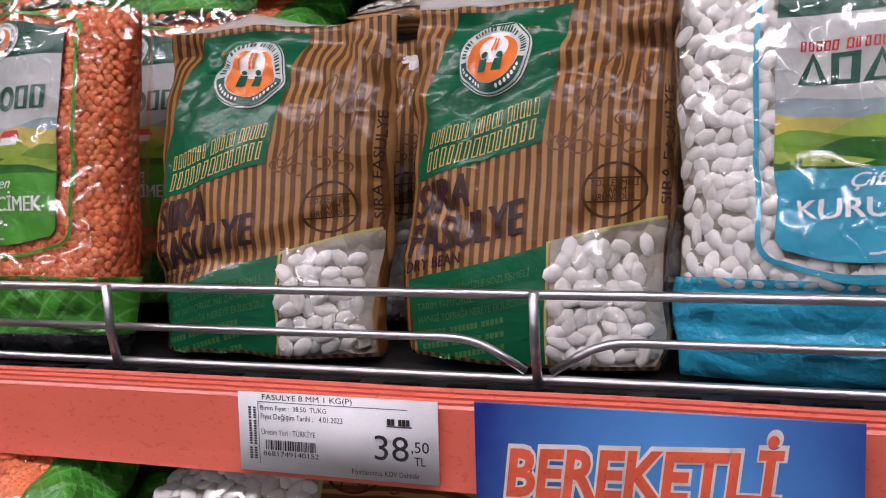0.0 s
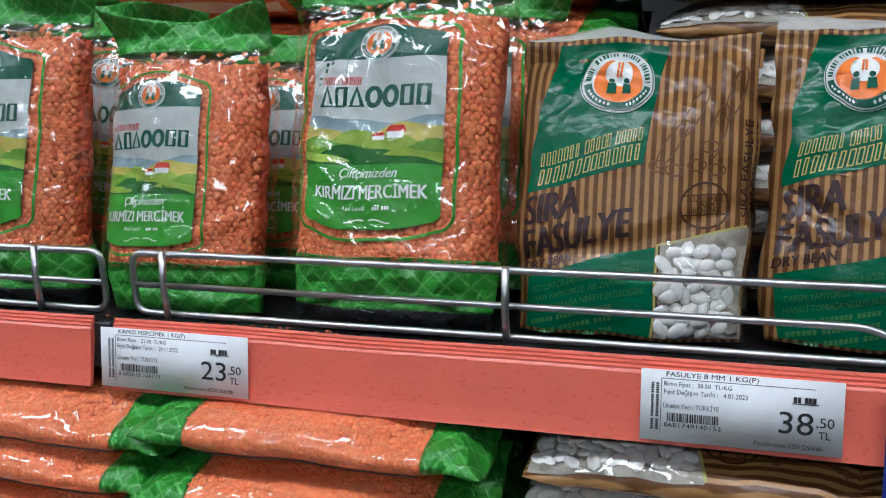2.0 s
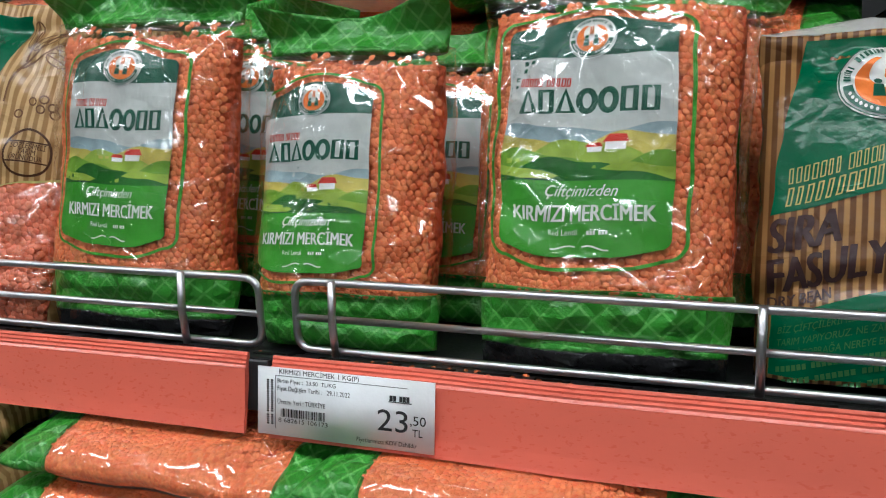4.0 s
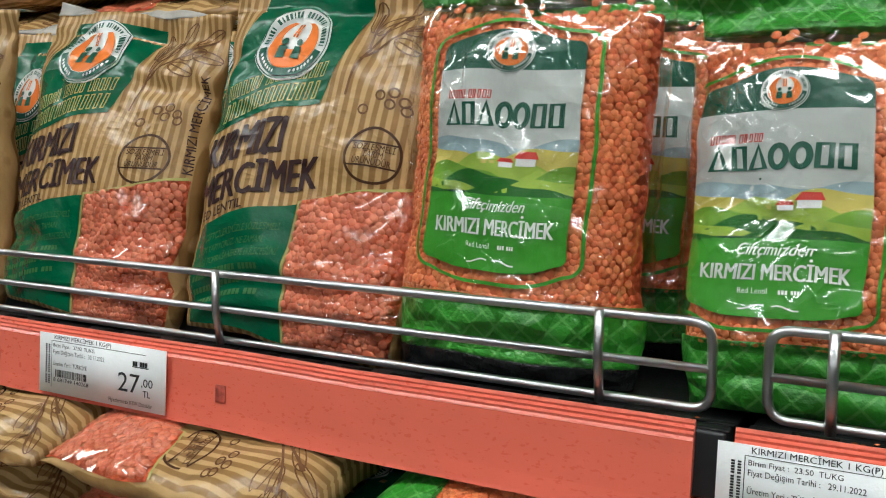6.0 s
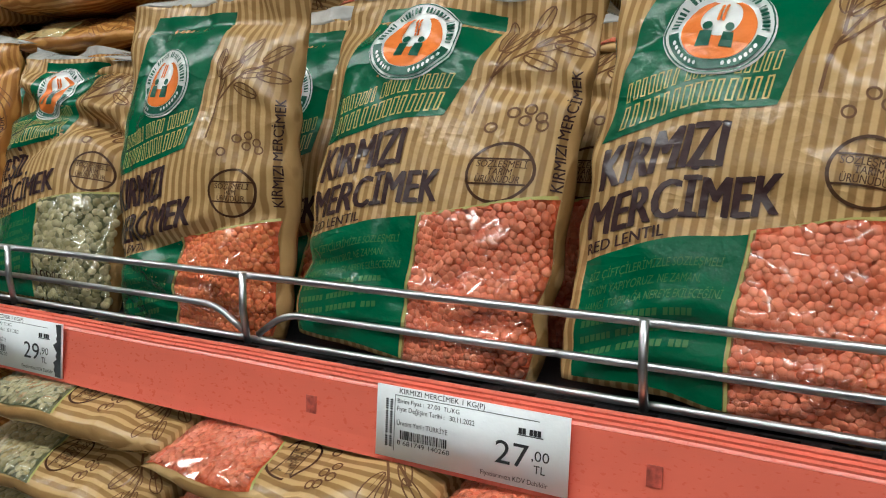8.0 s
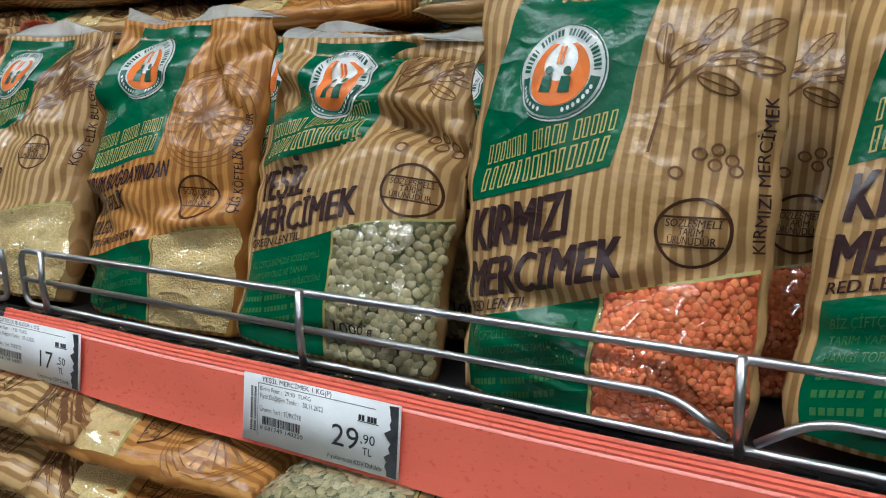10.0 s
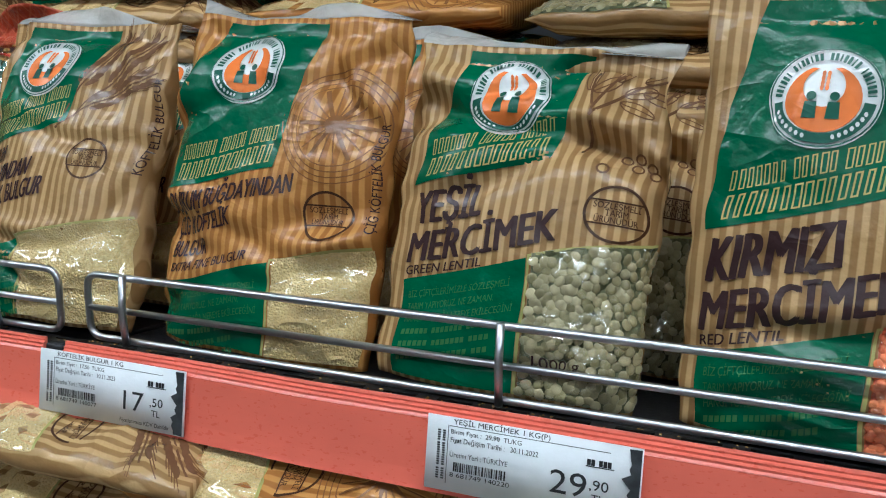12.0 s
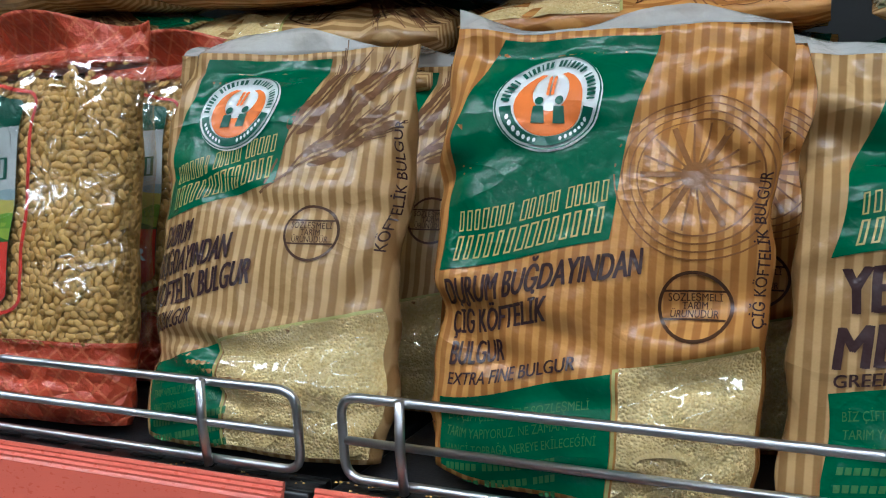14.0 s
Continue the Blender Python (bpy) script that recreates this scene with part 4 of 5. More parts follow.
tagged(part("ceiling", box_mesh(X0 - 0.1, X1 + 0.1, Y0 - 0.1, Y1 + 0.1, 3.0, 3.1), CEILING_PAINT), "white painted shop ceiling", "ceiling", kind="structure")
for nm, a in (("wall_north", (X0, X1, Y1, Y1 + 0.1)), ("wall_south", (X0, X1, Y0 - 0.1, Y0)), ("wall_west", (X0 - 0.1, X0, Y0, Y1)), ("wall_east", (X1, X1 + 0.1, Y0, Y1))):
    tagged(part(nm, box_mesh(*a, 0.0, 3.0), WALL_PAINT), "plain dark grey-beige shop wall out of view", "wall", kind="structure")


def ceiling_light(x, y):
    lamp = empty("ceiling_light", pose(x, y, 3.0), "white linear ceiling light with a glowing diffuser", "lamp", "ceiling lights over the aisle")
    part("housing", box_mesh(-0.72, 0.72, -0.11, 0.11, -0.06, 0.0, 0.006), LAMP_WHITE, lamp)
    part("diffuser", box_mesh(-0.70, 0.70, -0.09, 0.09, -0.072, -0.0605, 0.004), LIT, lamp, "glowing white diffuser")
    return lamp


first_light = ceiling_light(-3.0, -1.0)
for ly in (-1.0, -4.0):
    for lx in (-3.0, -1.45, 0.10, 1.65):
        if (lx, ly) != (-3.0, -1.0):
            copy_thing(first_light, pose(lx, ly, 3.0))

# ---- shelving ----
SECTIONS = (-2.0, -1.0, 0.0)
DECK = 1.2450


def shelving(x):
    """One bay of black steel shelving a metre wide: base, back and two decks with slotted front rims, plus an unseen
    deck above to shade the rear.
    """
    bay = empty("shelving_bay", pose(x, 0, 0), "black steel shop shelving bay with slotted shelf rims", "shelving", "shelving bays along the aisle")
    part("back_panel", box_mesh(0.002, 0.998, 0.500, 0.52, 0.0, 2.0, 0.002), BACK_STEEL, bay, "dark grey steel back panel")
    part("base", box_mesh(0.002, 0.998, -0.05, 0.50, 0.0, 1.0085, 0.004), BACK_STEEL, bay)
    # The deck at 1.66 is out of view, added to shade the rear bags.
    for z, front in ((DECK, 0.0), (1.038, -0.075), (1.66, 0.14)):
        deck = part("deck", box_mesh(0.003, 0.997, front + 0.012, 0.501, z - 0.030, z - 0.003, 0.002), BLACK_STEEL, bay)
        part("front_rim", box_mesh(0.003, 0.997, front - 0.0085, front + 0.0125, z - 0.030, z - 0.0015, 0.0015), BLACK_STEEL, deck)
        bm = bmesh.new()
        # Slots are near-black plates on the rim, their inner shade put in the colour.
        for k in range(33):
            cx = 0.02 + 0.03 * k
            box(bm, cx, cx + 0.018, front - 0.0070, front - 0.0038, z - 0.0016, z - 0.0009)
            box(bm, cx, cx + 0.018, front + 0.004, front + 0.008, z - 0.0016, z - 0.0009)
        tagged(part("rim_perforation", bm, SLOT_SHADE, deck), kind="stuff")
    return bay


STRIP_PROFILE = [(-0.0080, 0.0020), (-0.0095, 0.0022), (-0.0102, 0.0008), (-0.0098, -0.0002), (-0.0112, -0.0012), (-0.0108, -0.0024), (-0.0120, -0.0034), (-0.0117, -0.0046), (-0.0127, -0.0058), (-0.0130, -0.0120), (-0.0134, -0.0220), (-0.0140, -0.0320), (-0.0150, -0.0395), (-0.0154, -0.0412), (-0.0138, -0.0416), (-0.0120, -0.036), (-0.0100, -0.022), (-0.0080, -0.004)]


def extruded(profile):
    bm = bmesh.new()
    loops = []
    for k in range(13):
        px = 0.001 + 0.984 * k / 12
        loops.append([bm.verts.new((px, y + 0.0005 * math.sin(k * 1.7), q + 0.0004 * math.sin(k * 2.3))) for y, q in profile])
    n = len(profile)
    for a, b in zip(loops, loops[1:]):
        for k in range(n):
            bm.faces.new((a[k], b[k], b[(k + 1) % n], a[(k + 1) % n]))
    bm.faces.new(loops[0])
    bm.faces.new(loops[-1][::-1])
    bmesh.ops.recalc_face_normals(bm, faces=bm.faces[:])
    return bm


def price_strip(x, z):
    """Red plastic price channel along the front of one shelf: ribbed lip above, plain face below."""
    strip = empty("price_strip", pose(x, 0, z), "long red plastic price strip clipped to the shelf edge", "price strip", "price strips along the shelf")
    cut = 9
    part("ribbed_lip", extruded(STRIP_PROFILE[:cut] + [(-0.0080, -0.0058)]), RED_PLASTIC, strip, smooth=False)
    part("strip_face", extruded([(-0.0080, -0.0060), (-0.0127, -0.0060)] + STRIP_PROFILE[cut:-1]), RED_PLASTIC, strip, smooth=False)
    return strip


def wire_rail(x, z, uprights):
    """Low chrome wire guard: two runs in a rounded frame, upright wires, the middle run dipping at its centre."""
    rail = empty("wire_rail", pose(x, 0, z), "low chrome wire guard rail on the shelf front", "shelf rail", "wire rails along the shelf")

    def at(px, q):
        return (px, -0.0045 * q / 0.038, q)
    a, b, top, mid, r = 0.011, 0.989, 0.0372, 0.0175, 0.0021
    part("frame", tube(bmesh.new(), rounded([at(0.5, top), at(b, top), at(b, 0.0), at(0.5, 0.0), at(a, 0.0), at(a, top), at(0.5, top)], 0.009)[:-1], r, 10, True), CHROME, rail)
    dip, low = uprights[2], 0.0035
    for pts in ([at(a + 0.001, mid), at(dip - 0.027, mid), at(dip - 0.0055, low)], [at(dip + 0.0055, low), at(dip + 0.027, mid), at(b - 0.001, mid)]):
        part("middle_wire", tube(bmesh.new(), rounded(pts, 0.012), r * 0.92), CHROME, rail)
    for px in uprights:
        pts = [(px, -0.0045 - r * 1.6, top + 0.0015), (px, -0.004 - r * 1.6, mid), (px, -r * 1.6, -0.002)]
        part("upright_wire", tube(bmesh.new(), pts, r * 1.02), CHROME, rail)
    return rail


first_bay = shelving(0.0)
first_strip = price_strip(0.0, DECK)
wire_rail(0.0, DECK + 0.005, (0.035, 0.245, 0.4525, 0.68, 0.942))
first_rail = wire_rail(-1.0, DECK + 0.005, (0.040, 0.265, 0.490, 0.725, 0.942))
for sx in (-1.0, -2.0):
    copy_thing(first_bay, pose(sx, 0, 0))
    copy_thing(first_strip, pose(sx, 0, DECK))
    if sx < -1.5:
        copy_thing(first_rail, pose(sx, 0, DECK + 0.005))


def price_tag(x, title, unit, date, code, whole, cents, worn=False, wide=0.1, at_price=0.0695):
    """Paper price label in the strip."""
    tag = empty("price_tag", pose(x, -0.0168, DECK - 0.0385, -2.0, 0, 0) @ Matrix.Diagonal((wide / 0.1, 1, 0.95, 1)), "white paper price tag, " + ("smudged black edge" if worn else "clean") + ", in a red strip", "price tag", "price tags in the strip")
    part("paper", box_mesh(0, 0.100, -0.0004, 0.0004, 0, 0.038), PAPER, tag)

    def flat(px, pz):
        return Vector((px, -0.0004, pz)), Vector((0, -1, 0))
    bm = bmesh.new()
    write(bm, title, 0.013, 0.0348, 0.046, 0.0026, 0, 0, 0.0)
    poly(bm, [(0.011, 0.0335), (0.086, 0.0335), (0.086, 0.0338), (0.011, 0.0338)])
    poly(bm, [(0.0105, 0.004), (0.0108, 0.004), (0.0108, 0.0338), (0.0105, 0.0338)])
    write(bm, "Birim Fiyat :  " + unit + "  TL/KG", 0.012, 0.0298, 0.034, 0.0023, 0, 0, 0.0)
    write(bm, "Fiyat Değişim Tarihi :   " + date, 0.012, 0.0255, 0.042, 0.0026, 0, 0, 0.0)
    write(bm, "Üretim Yeri : TÜRKİYE", 0.012, 0.0180, 0.028, 0.0026, 0, 0, 0.0)
    rng = random.Random(int(code[-4:]))
    at = 0.014
    while at < 0.040:
        q = rng.choice((0.0003, 0.0005, 0.0008))
        poly(bm, [(at, 0.0108), (at + q, 0.0108), (at + q, 0.0155), (at, 0.0155)])
        at += q + rng.choice((0.0003, 0.0005, 0.0007))
    write(bm, code, 0.0125, 0.0078, 0.029, 0.0024, 0, 0, 0.0)
    write(bm, whole, at_price, 0.0100, 0.0165 if whole[0] != "1" else 0.0135, 0.0115, 0, 0, 0.0)
    write(bm, "," + cents, at_price + 0.0177, 0.0145, 0.0085, 0.0050, 0, 0, 0.0)
    write(bm, "TL", at_price + 0.0190, 0.0085, 0.0055, 0.0040, 0, 0, 0.0)
    write(bm, "Fiyatlarımıza KDV Dahildir", 0.058, 0.0025, 0.033, 0.0024, 0, 0, 0.0)
    bars(bm, 0.076, 0.0262, 0.011, 0.0030, [2, 3], 0, 0.12)
    poly(bm, [(0.0755, 0.0255), (0.088, 0.0255), (0.088, 0.0260), (0.0755, 0.0260)])
    for z0 in (0.006, 0.013, 0.019, 0.0255):
        for q in range(5):
            for row in (0.0055, 0.0080):
                poly(bm, [(row, z0 + q * 0.0012), (row + 0.0014, z0 + q * 0.0012), (row + 0.0014, z0 + q * 0.0012 + 0.0008), (row, z0 + q * 0.0012 + 0.0008)])
    part("print", lay(bm, flat, 0.0003, 0), INK_BLACK, tag, smooth=False)
    if worn:
        bm = bmesh.new()
        pts = [(0.0995, 0.0005), (0.0995, 0.0375)]
        rng = random.Random(5)
        for k in range(16):
            pts.append((0.0935 + rng.uniform(-0.0022, 0.0022), 0.0372 - 0.0364 * k / 15))
        poly(bm, pts)
        part("worn_edge", lay(bm, flat, 0.0006, 0), TAG_SMUDGE, tag, "smudged black worn edge", smooth=False)
    return tag


price_tag(0.3175, "FASULYE 8 MM 1 KG(P)", "38.50", "4.01.2023", "8681749140152", "38", "50", wide=0.0945)
price_tag(-0.0045, "KIRMIZI MERCİMEK 1 KG(P)", "23.50", "29.11.2022", "8 682615 106173", "23", "50")
price_tag(-0.4085, "KIRMIZI MERCİMEK 1 KG(P)", "27.00", "30.11.2022", "8 681749 140268", "27", "00", wide=0.105, at_price=0.0650)
price_tag(-0.766, "YEŞİL MERCİMEK 1 KG(P)", "29.90", "30.11.2022", "8 681749 140220", "29", "90", True, 0.103, 0.0600)
price_tag(-1.0115, "KÖFTELİK BULGUR 1 KG", "17.50", "10.11.2022", "8 681749 140077", "17", "50", True, 0.103, 0.0600)
blank = price_tag(0.605, "KURU FASULYE 1 KG(P)", "38.50", "4.01.2023", "8681749140152", "38", "50")


def promo_sign(x):
    sign = empty("promotion_sign", pose(x, -0.0225, DECK - 0.105, -1.0), "glossy dark blue card sign with coral lettering on the shelf strip", "sign")
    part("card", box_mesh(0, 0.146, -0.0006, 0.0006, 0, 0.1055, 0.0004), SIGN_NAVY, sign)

    def flat(px, pz):
        return Vector((px, -0.0006, pz)), Vector((0, -1, 0))
    bm = bmesh.new()
    write(bm, "BEREKETLİ", 0.0115, 0.0670, 0.106, 0.0205, 0.05, 0.12, 0.0, fat=0.075)
    for a in (0.050, 0.072, 0.094):
        poly(bm, ellipse_points(a, 0.055, 0.009, 0.009, 14))
    part("letter_outline", lay(bm, flat, 0.0006, 0), SIGN_PALE, sign, smooth=False)
    bm = bmesh.new()
    write(bm, "BEREKETLİ", 0.0128, 0.0678, 0.1035, 0.0192, 0.05, 0.12, 0.0, fat=0.032)
    for a in (0.050, 0.072, 0.094):
        poly(bm, ellipse_points(a, 0.055, 0.0072, 0.0072, 14))
    part("lettering", lay(bm, flat, 0.0009, 0), SIGN_CORAL, sign, "coral hand-drawn capitals", smooth=False)
    return sign


promo_sign(0.4295)

# ---- bags on the shelf ----
LENTIL_TITLES = [("KIRMIZI", 0.075, 0.425, 0.37, 0.096), ("MERCİMEK", 0.065, 0.318, 0.55, 0.084), ("RED LENTIL", 0.065, 0.283, 0.25, 0.025)]
GREEN_TITLES = [("YEŞİL", 0.085, 0.425, 0.26, 0.092), ("MERCİMEK", 0.075, 0.318, 0.56, 0.084), ("GREEN LENTIL", 0.075, 0.283, 0.30, 0.025)]
BEAN_TITLES = [("SIRA", 0.06, 0.432, 0.24, 0.092), ("FASULYE", 0.055, 0.328, 0.46, 0.088), ("DRY BEAN", 0.05, 0.286, 0.22, 0.030)]
RAW_TITLES = [("DURUM BUĞDAYINDAN", 0.075, 0.470, 0.58, 0.052), ("ÇİĞ KÖFTELİK", 0.075, 0.405, 0.34, 0.050), ("BULGUR", 0.085, 0.342, 0.19, 0.048), ("EXTRA FINE BULGUR", 0.085, 0.300, 0.42, 0.026)]
FINE_TITLES = [("DURUM", 0.09, 0.462, 0.15, 0.055), ("BUĞDAYINDAN", 0.065, 0.388, 0.36, 0.060), ("KÖFTELİK BULGUR", 0.045, 0.312, 0.48, 0.060), ("FINE BULGUR", 0.045, 0.258, 0.24, 0.038)]


def stand(x, y0, d, lean, roll=0.0, yaw=0.0):
    return pose(x, y0 + d, DECK + 0.0005, -lean, roll, yaw)


G1, G2 = "striped brown bags on the shelf", "clear lentil bags on the shelf"
bean = "brown striped bag of dry white beans with green panels"
s1 = striped_bag("bean_bag", bean, "food bag", stand(0.304, 0.016, 0.027, 10), 0.128, 0.178, 0.027, 11, KRAFT_BROWN, BEAN_TITLES, "white beans", "bean", -0.10, 0.65, detail=True, group=G1, side_text="SIRA FASULYE", ez=0.80, ex=0.43, grooves=((0.80, -0.15, 0.0035, 0.030), (0.30, 0.2, 0.003, 0.03)))
s2 = striped_bag("bean_bag", bean, "food bag", stand(0.439, 0.018, 0.028, 10, 1.0, -4), 0.126, 0.180, 0.028, 12, KRAFT_BROWN, BEAN_TITLES, "white beans", "bean", -0.07, 0.62, group=G1, side_text="SIRA FASULYE", ez=0.80, grooves=((0.72, 0.2, 0.0035, 0.032), (0.86, -0.1, 0.004, 0.03)))
red = "tan striped bag of red lentils with green panels"
k1 = striped_bag("lentil_bag", red, "food bag", stand(-0.254, 0.002, 0.029, 9, 4.5), 0.154, 0.214, 0.029, 21, KRAFT_TAN, LENTIL_TITLES, "coral lentils", "lentil", 0.0, 0.57, group=G1, side_text="KIRMIZI MERCİMEK", ez=0.785, seal_at=0.978, grooves=((0.14, 0.12, 0.004, 0.030), (0.86, 0.2, 0.003, 0.03)))
k2 = striped_bag("lentil_bag", red, "food bag", stand(-0.424, 0.004, 0.029, 9, 5.0), 0.160, 0.207, 0.029, 22, KRAFT_TAN, LENTIL_TITLES, "coral lentils", "lentil", 0.0, 0.57, group=G1, side_text="KIRMIZI MERCİMEK", ez=0.83, seal_at=0.978, grooves=((0.17, -0.12, 0.004, 0.030), (0.80, -0.2, 0.0035, 0.03)))
k3 = striped_bag("lentil_bag", red, "food bag", stand(-0.585, 0.001, 0.030, 3, 1.0), 0.145, 0.212, 0.030, 23, KRAFT_TAN, LENTIL_TITLES, "red lentils", "lentil", -0.10, 0.57, group=G1, side_text="KIRMIZI MERCİMEK", ez=0.725, seal_at=0.978, grooves=((0.26, 0.18, 0.005, 0.032), (0.10, -0.15, 0.004, 0.03)))
CRUMPLE = ((-0.060, 0.138, 0.97, 0.20, 0.046, 0.0075, 0.0105), (0.052, 0.128, 0.93, -0.36, 0.050, 0.0085, 0.0095), (0.010, 0.150, 0.80, 0.60, 0.034, 0.0065, 0.0060), (-0.018, 0.122, 0.75, 0.66, 0.050, 0.0070, -0.0045), (0.045, 0.150, 0.30, 0.95, 0.030, 0.0060, 0.0055))
g1 = striped_bag("green_lentil_bag", "tan striped bag of green lentils with a crumpled top", "food bag", stand(-0.746, 0.003, 0.030, 9, 1.5), 0.142, 0.190, 0.030, 31, KRAFT_TAN, GREEN_TITLES, "green lentils", "lentil", -0.005, 0.56, group=G1, dx=0.05, pinch=0.10, small=[("1000 g", 0.60, 0.10, 0.16, 0.028)], ez=0.805, folds=CRUMPLE, grooves=((0.71, -0.16, 0.0085, 0.034), (0.60, 0.28, 0.005, 0.03), (0.86, 0.2, 0.006, 0.03)))
c1 = striped_bag("bulgur_bag", "orange-brown striped bag of extra fine bulgur", "food bag", stand(-0.894, 0.006, 0.029, 7, 1.5), 0.140, 0.206, 0.029, 41, KRAFT_ORANGE, RAW_TITLES, "fine bulgur", "wheel", -0.110, 0.62, group=G1, side_text="ÇİĞ KÖFTELİK BULGUR", ez=0.79, folds=((-0.045, 0.060, 0.97, -0.2, 0.045, 0.0085, 0.0070), (0.030, 0.078, 0.92, 0.35, 0.045, 0.0090, 0.0070), (0.040, 0.150, 0.5, -0.86, 0.040, 0.0080, 0.0050)), grooves=((0.31, -0.10, 0.007, 0.034), (0.20, 0.22, 0.005, 0.03), (0.74, 0.25, 0.0035, 0.03)))
d1 = striped_bag("bulgur_bag", "tan striped bag of fine bulgur with wheat ears drawn on it", "food bag", stand(-1.051, 0.001, 0.029, 12, 0.0), 0.133, 0.206, 0.029, 42, KRAFT_TAN, FINE_TITLES, "fine bulgur", "wheat", -0.01, 0.44, group=G1, low=-0.085, side_text="KÖFTELİK BULGUR", ez=0.79, stamp=0.74, grooves=((0.24, 0.06, 0.005, 0.026), (0.13, -0.1, 0.005, 0.026), (0.58, -0.08, 0.003, 0.024)))
clear = "clear bag of red lentils with green ends and a landscape label"
b3 = clear_bag("red_lentil_bag", clear, "food bag", stand(0.168, -0.001, 0.028, 8), 0.123, 0.215, 0.028, 51, "red lentils", BAND_GREEN, INK_LEAF, "KIRMIZI MERCİMEK", "Red Lentil", group=G2, x0=0.105, x1=0.78, dark_foot=True)
b2 = clear_bag("red_lentil_bag", clear, "food bag", stand(0.024, 0.008, 0.027, 7, -0.5, 3), 0.104, 0.190, 0.027, 52, "red lentils", BAND_GREEN, INK_LEAF, "KIRMIZI MERCİMEK", "Red Lentil", group=G2, x0=0.02, x1=0.67, shift=-0.05, foot=0.16, head=0.87)
b1 = clear_bag("red_lentil_bag", clear, "food bag", stand(-0.114, 0.001, 0.028, 5, 0.5, 2), 0.122, 0.208, 0.028, 53, "red lentils", BAND_GREEN, INK_LEAF, "KIRMIZI MERCİMEK", "Red Lentil", group=G2, x0=0.18, x1=0.77, shift=-0.015, dark_foot=True)
w1 = clear_bag("white_bean_bag", "clear bag of white beans with blue ends and a landscape label", "food bag", stand(0.588, 0.008, 0.030, 8), 0.158, 0.215, 0.030, 54, "white beans", BAND_BLUE, INK_BLUE, "KURU FASULYE", x0=0.24, x1=0.88, foot=0.20, shift=-0.03)
e1 = clear_bag("coarse_bulgur_bag", "clear bag of coarse bulgur with orange ends and a green label", "food bag", stand(-1.204, 0.004, 0.027, 9, -1.5), 0.136, 0.215, 0.027, 55, "coarse bulgur", BAND_ORANGE, INK_RED, "BULGUR", x0=0.08, x1=0.58, foot=0.20)

# ---- second row, behind the front bags ----
for ob, dx, dy, yaw in ((s1, 0.006, 0.090, 2), (s2, 0.018, 0.088, -2), (k1, 0.010, 0.088, 2), (k2, 0.012, 0.090, -3), (k3, 0.022, 0.090, 2), (g1, 0.016, 0.090, 2), (c1, 0.020, 0.088, -2), (d1, 0.020, 0.090, 3), (b3, 0.016, 0.088, 2), (b2, 0.034, 0.090, -2), (b1, 0.028, 0.088, 3), (w1, 0.004, 0.092, 2), (e1, 0.020, 0.090, 2)):
    copy_thing(ob, Matrix.Translation((dx, dy, 0)) @ ob.matrix_basis @ pose(0, 0, 0, 0, 0, yaw))


# ---- lying bags: stacks on the lower shelf and piles at the back ----
def lie(x, y, z, tip=-84.0, turn=0.0):
    """Laid on its back, base towards -x, its face up and a little forward."""
    return pose(x, y, z, 0, 0, turn) @ pose(0, 0, 0, tip) @ pose(0, 0, 0, 0, 90, 0)


G3, G4 = "bags lying on the lower shelf", "bags piled behind the front row"
T, LOW = 0.0178, 1.038
lying_red = clear_bag("red_lentil_bag", "clear bag of red lentils with green ends, lying flat", "food bag", lie(0.033, 0.030, LOW + T), 0.150, 0.210, T, 61, "red lentils", BAND_GREEN, INK_LEAF, "KIRMIZI MERCİMEK", detail=False, group=G3, lying=True, head=0.85, foot=0.17)
lying_tan = striped_bag("lentil_bag", "tan striped bag of red lentils, lying flat", "food bag", lie(-0.364, 0.028, LOW + T), 0.150, 0.190, T, 62, KRAFT_TAN, LENTIL_TITLES, "coral lentils", "lentil", group=G3, lying=True)
lying_bean = striped_bag("bean_bag", "brown striped bag of white beans, lying flat", "food bag", lie(0.252, 0.052, LOW + T), 0.150, 0.205, T, 63, KRAFT_BROWN, BEAN_TITLES, "white beans", "bean", group=G3, lying=True)
lying_green = striped_bag("green_lentil_bag", "tan striped bag of green lentils, lying flat", "food bag", lie(-0.742, 0.032, LOW + T), 0.150, 0.195, T, 64, KRAFT_TAN, GREEN_TITLES, "green lentils", "lentil", group=G3, lying=True)
lying_raw = striped_bag("bulgur_bag", "orange-brown striped bag of fine bulgur, lying flat", "food bag", lie(-0.945, 0.032, LOW + T), 0.150, 0.205, T, 65, KRAFT_ORANGE, RAW_TITLES, "fine bulgur", "wheel", group=G3, lying=True, window=0.58)
lying_wheat = striped_bag("bulgur_bag", "tan striped bag of bulgur with wheat ears, lying flat", "food bag", lie(-1.085, 0.028, LOW + T), 0.150, 0.205, T, 66, KRAFT_TAN, FINE_TITLES, "fine bulgur", "wheat", group=G3, lying=True, window=0.46)
lay_rng = random.Random(77)
PITCH = 0.0345
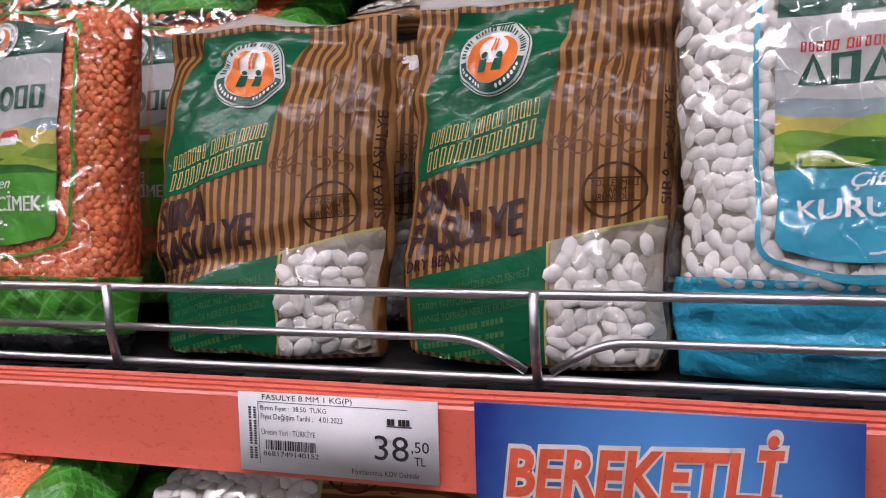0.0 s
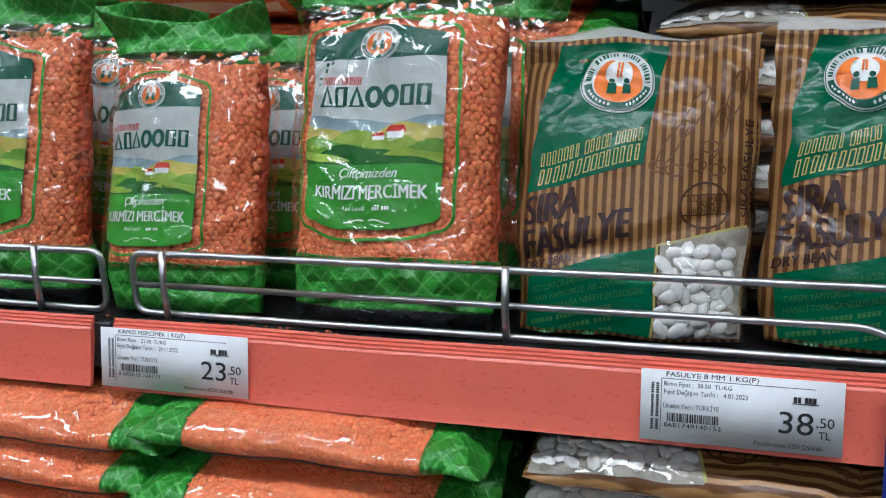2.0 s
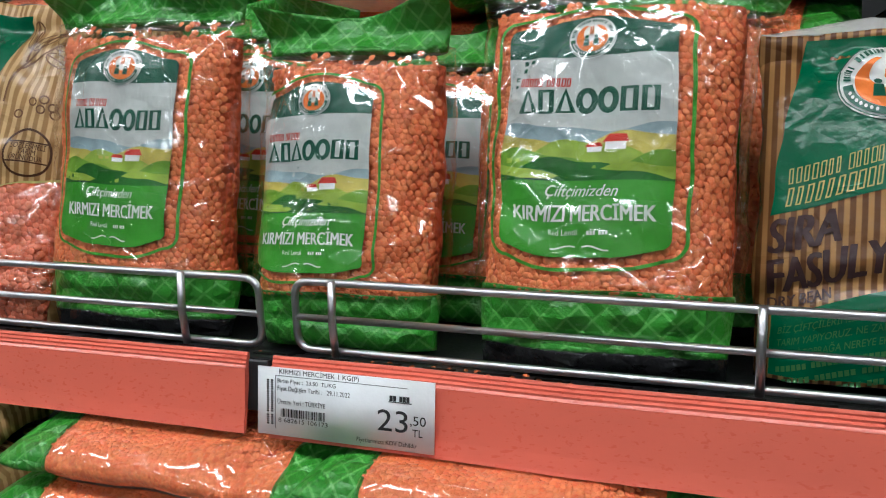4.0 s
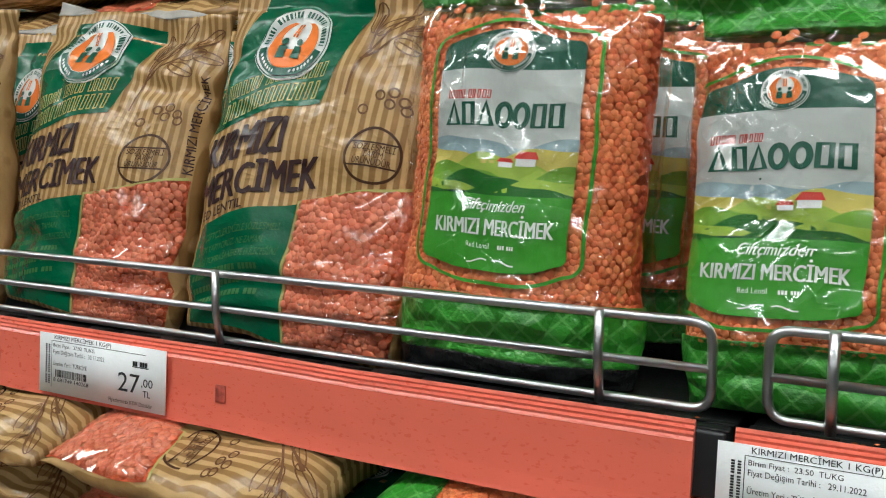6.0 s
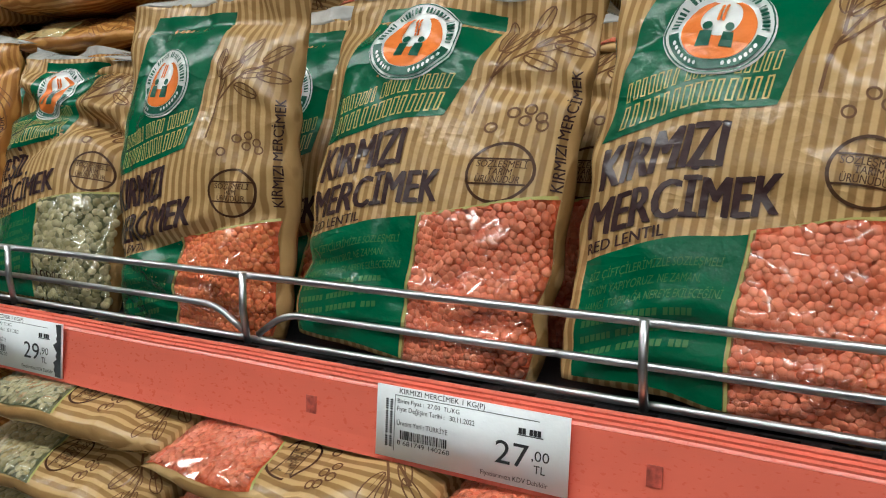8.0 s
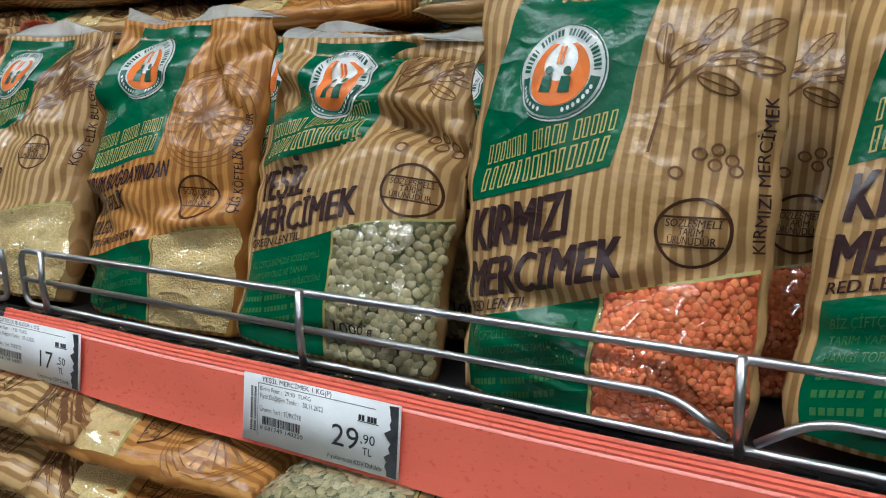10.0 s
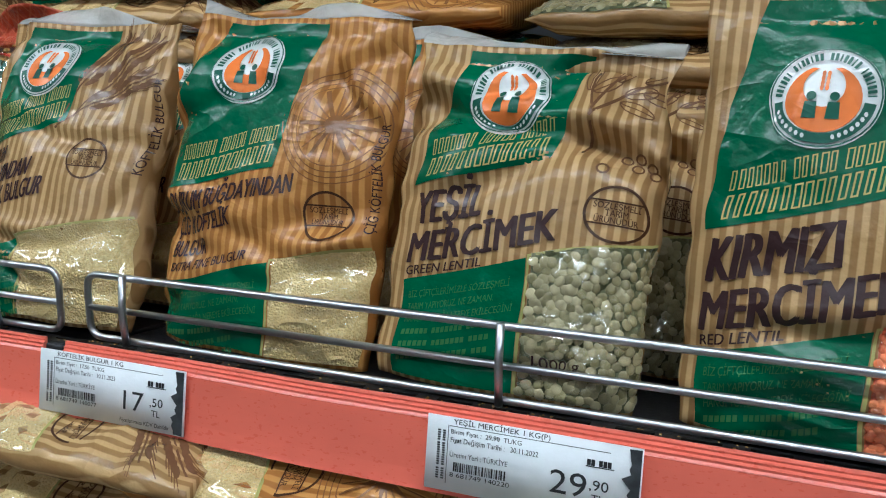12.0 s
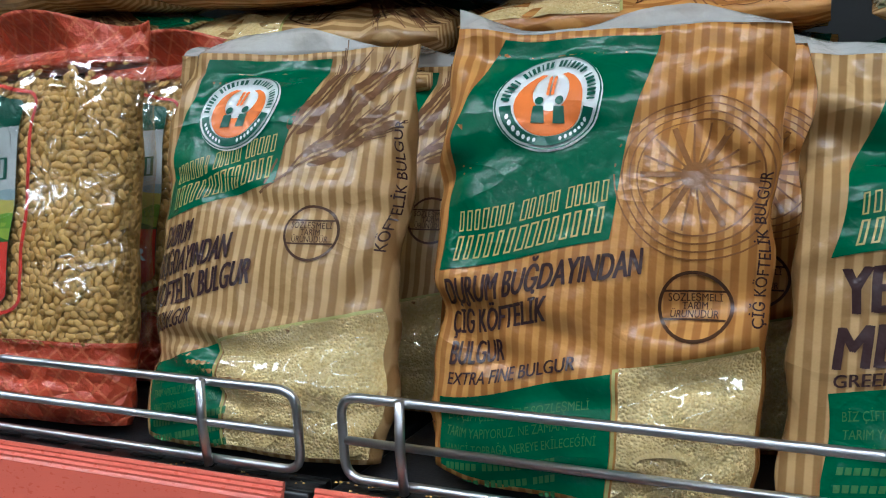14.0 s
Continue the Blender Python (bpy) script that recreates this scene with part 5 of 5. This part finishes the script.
for ob, x, count in ((lying_red, 0.033, 5), (lying_red, -0.172, 5), (lying_bean, 0.252, 5), (lying_bean, 0.462, 5), (lying_tan, -0.364, 5), (lying_tan, -0.552, 5), (lying_green, -0.742, 5), (lying_raw, -0.945, 5), (lying_wheat, -1.085, 5), (lying_wheat, -1.30, 5)):
    for k in range(count):
        if k == 0 and abs(x - ob.matrix_basis.translation.x) < 0.002:
            continue
        copy_thing(ob, lie(x + lay_rng.uniform(-0.006, 0.006), (0.052 if ob is lying_bean else 0.030) + lay_rng.uniform(-0.006, 0.006), LOW + T + PITCH * k, -80 + lay_rng.uniform(-5, 5), lay_rng.uniform(-2.5, 2.5)))
for ob, x in ((lying_red, -0.14), (lying_red, 0.09), (lying_bean, 0.31), (lying_bean, 0.53), (lying_tan, -0.36), (lying_tan, -0.58), (lying_green, -0.79), (lying_raw, -1.0), (lying_wheat, -1.21), (lying_wheat, -1.43)):
    for k in range(8):
        tagged(copy_thing(ob if k > 4 or ob is not lying_red else lying_tan, lie(x + lay_rng.uniform(-0.012, 0.012), 0.224 + lay_rng.uniform(-0.012, 0.006), DECK + 0.002 + T + PITCH * k, -80 + lay_rng.uniform(-5, 4), lay_rng.uniform(-3, 3))), group=G4)

# ---- small marks and spills ----
strip_mid = [o for o in scene.objects if o.name.startswith("price_strip") and abs(o.matrix_basis.translation.x + 1.0) < 0.01][0]
for mx in (0.543, 0.731):
    part("adhesive_mark", box_mesh(mx, mx + 0.007, -0.0142, -0.0136, -0.026, -0.0165, 0.0002), solid("adhesive_mark_" + str(mx), (0.46, 0.08, 0.055), 0.5, scale=300.0, vary=0.5), strip_mid, "faded dark adhesive mark")


def spill(name, label, x0, x1, count, material, size, seed):
    """Loose grains lying on the shelf rim."""
    rng = random.Random(seed)
    holder = empty(name, pose(0, 0, DECK - 0.0016), label, "spilled grain")
    spots = [(Vector((rng.uniform(x0, x1), rng.uniform(-0.0075, 0.011), 0.0)), Vector((0, 0, 1))) for _ in range(count)]
    seeds_mesh(spots, size, size * 0.75, size * 0.6, rng, 0.3, material, "grains", holder)


spill("spilled_lentils", "loose red lentils lying on the black shelf rim", -0.02, 0.16, 34, RED_LENTIL, 0.0020, 3)
spill("spilled_bulgur", "crumbs of bulgur lying on the black shelf rim", -1.10, -0.62, 170, COARSE_BULGUR, 0.0010, 4)
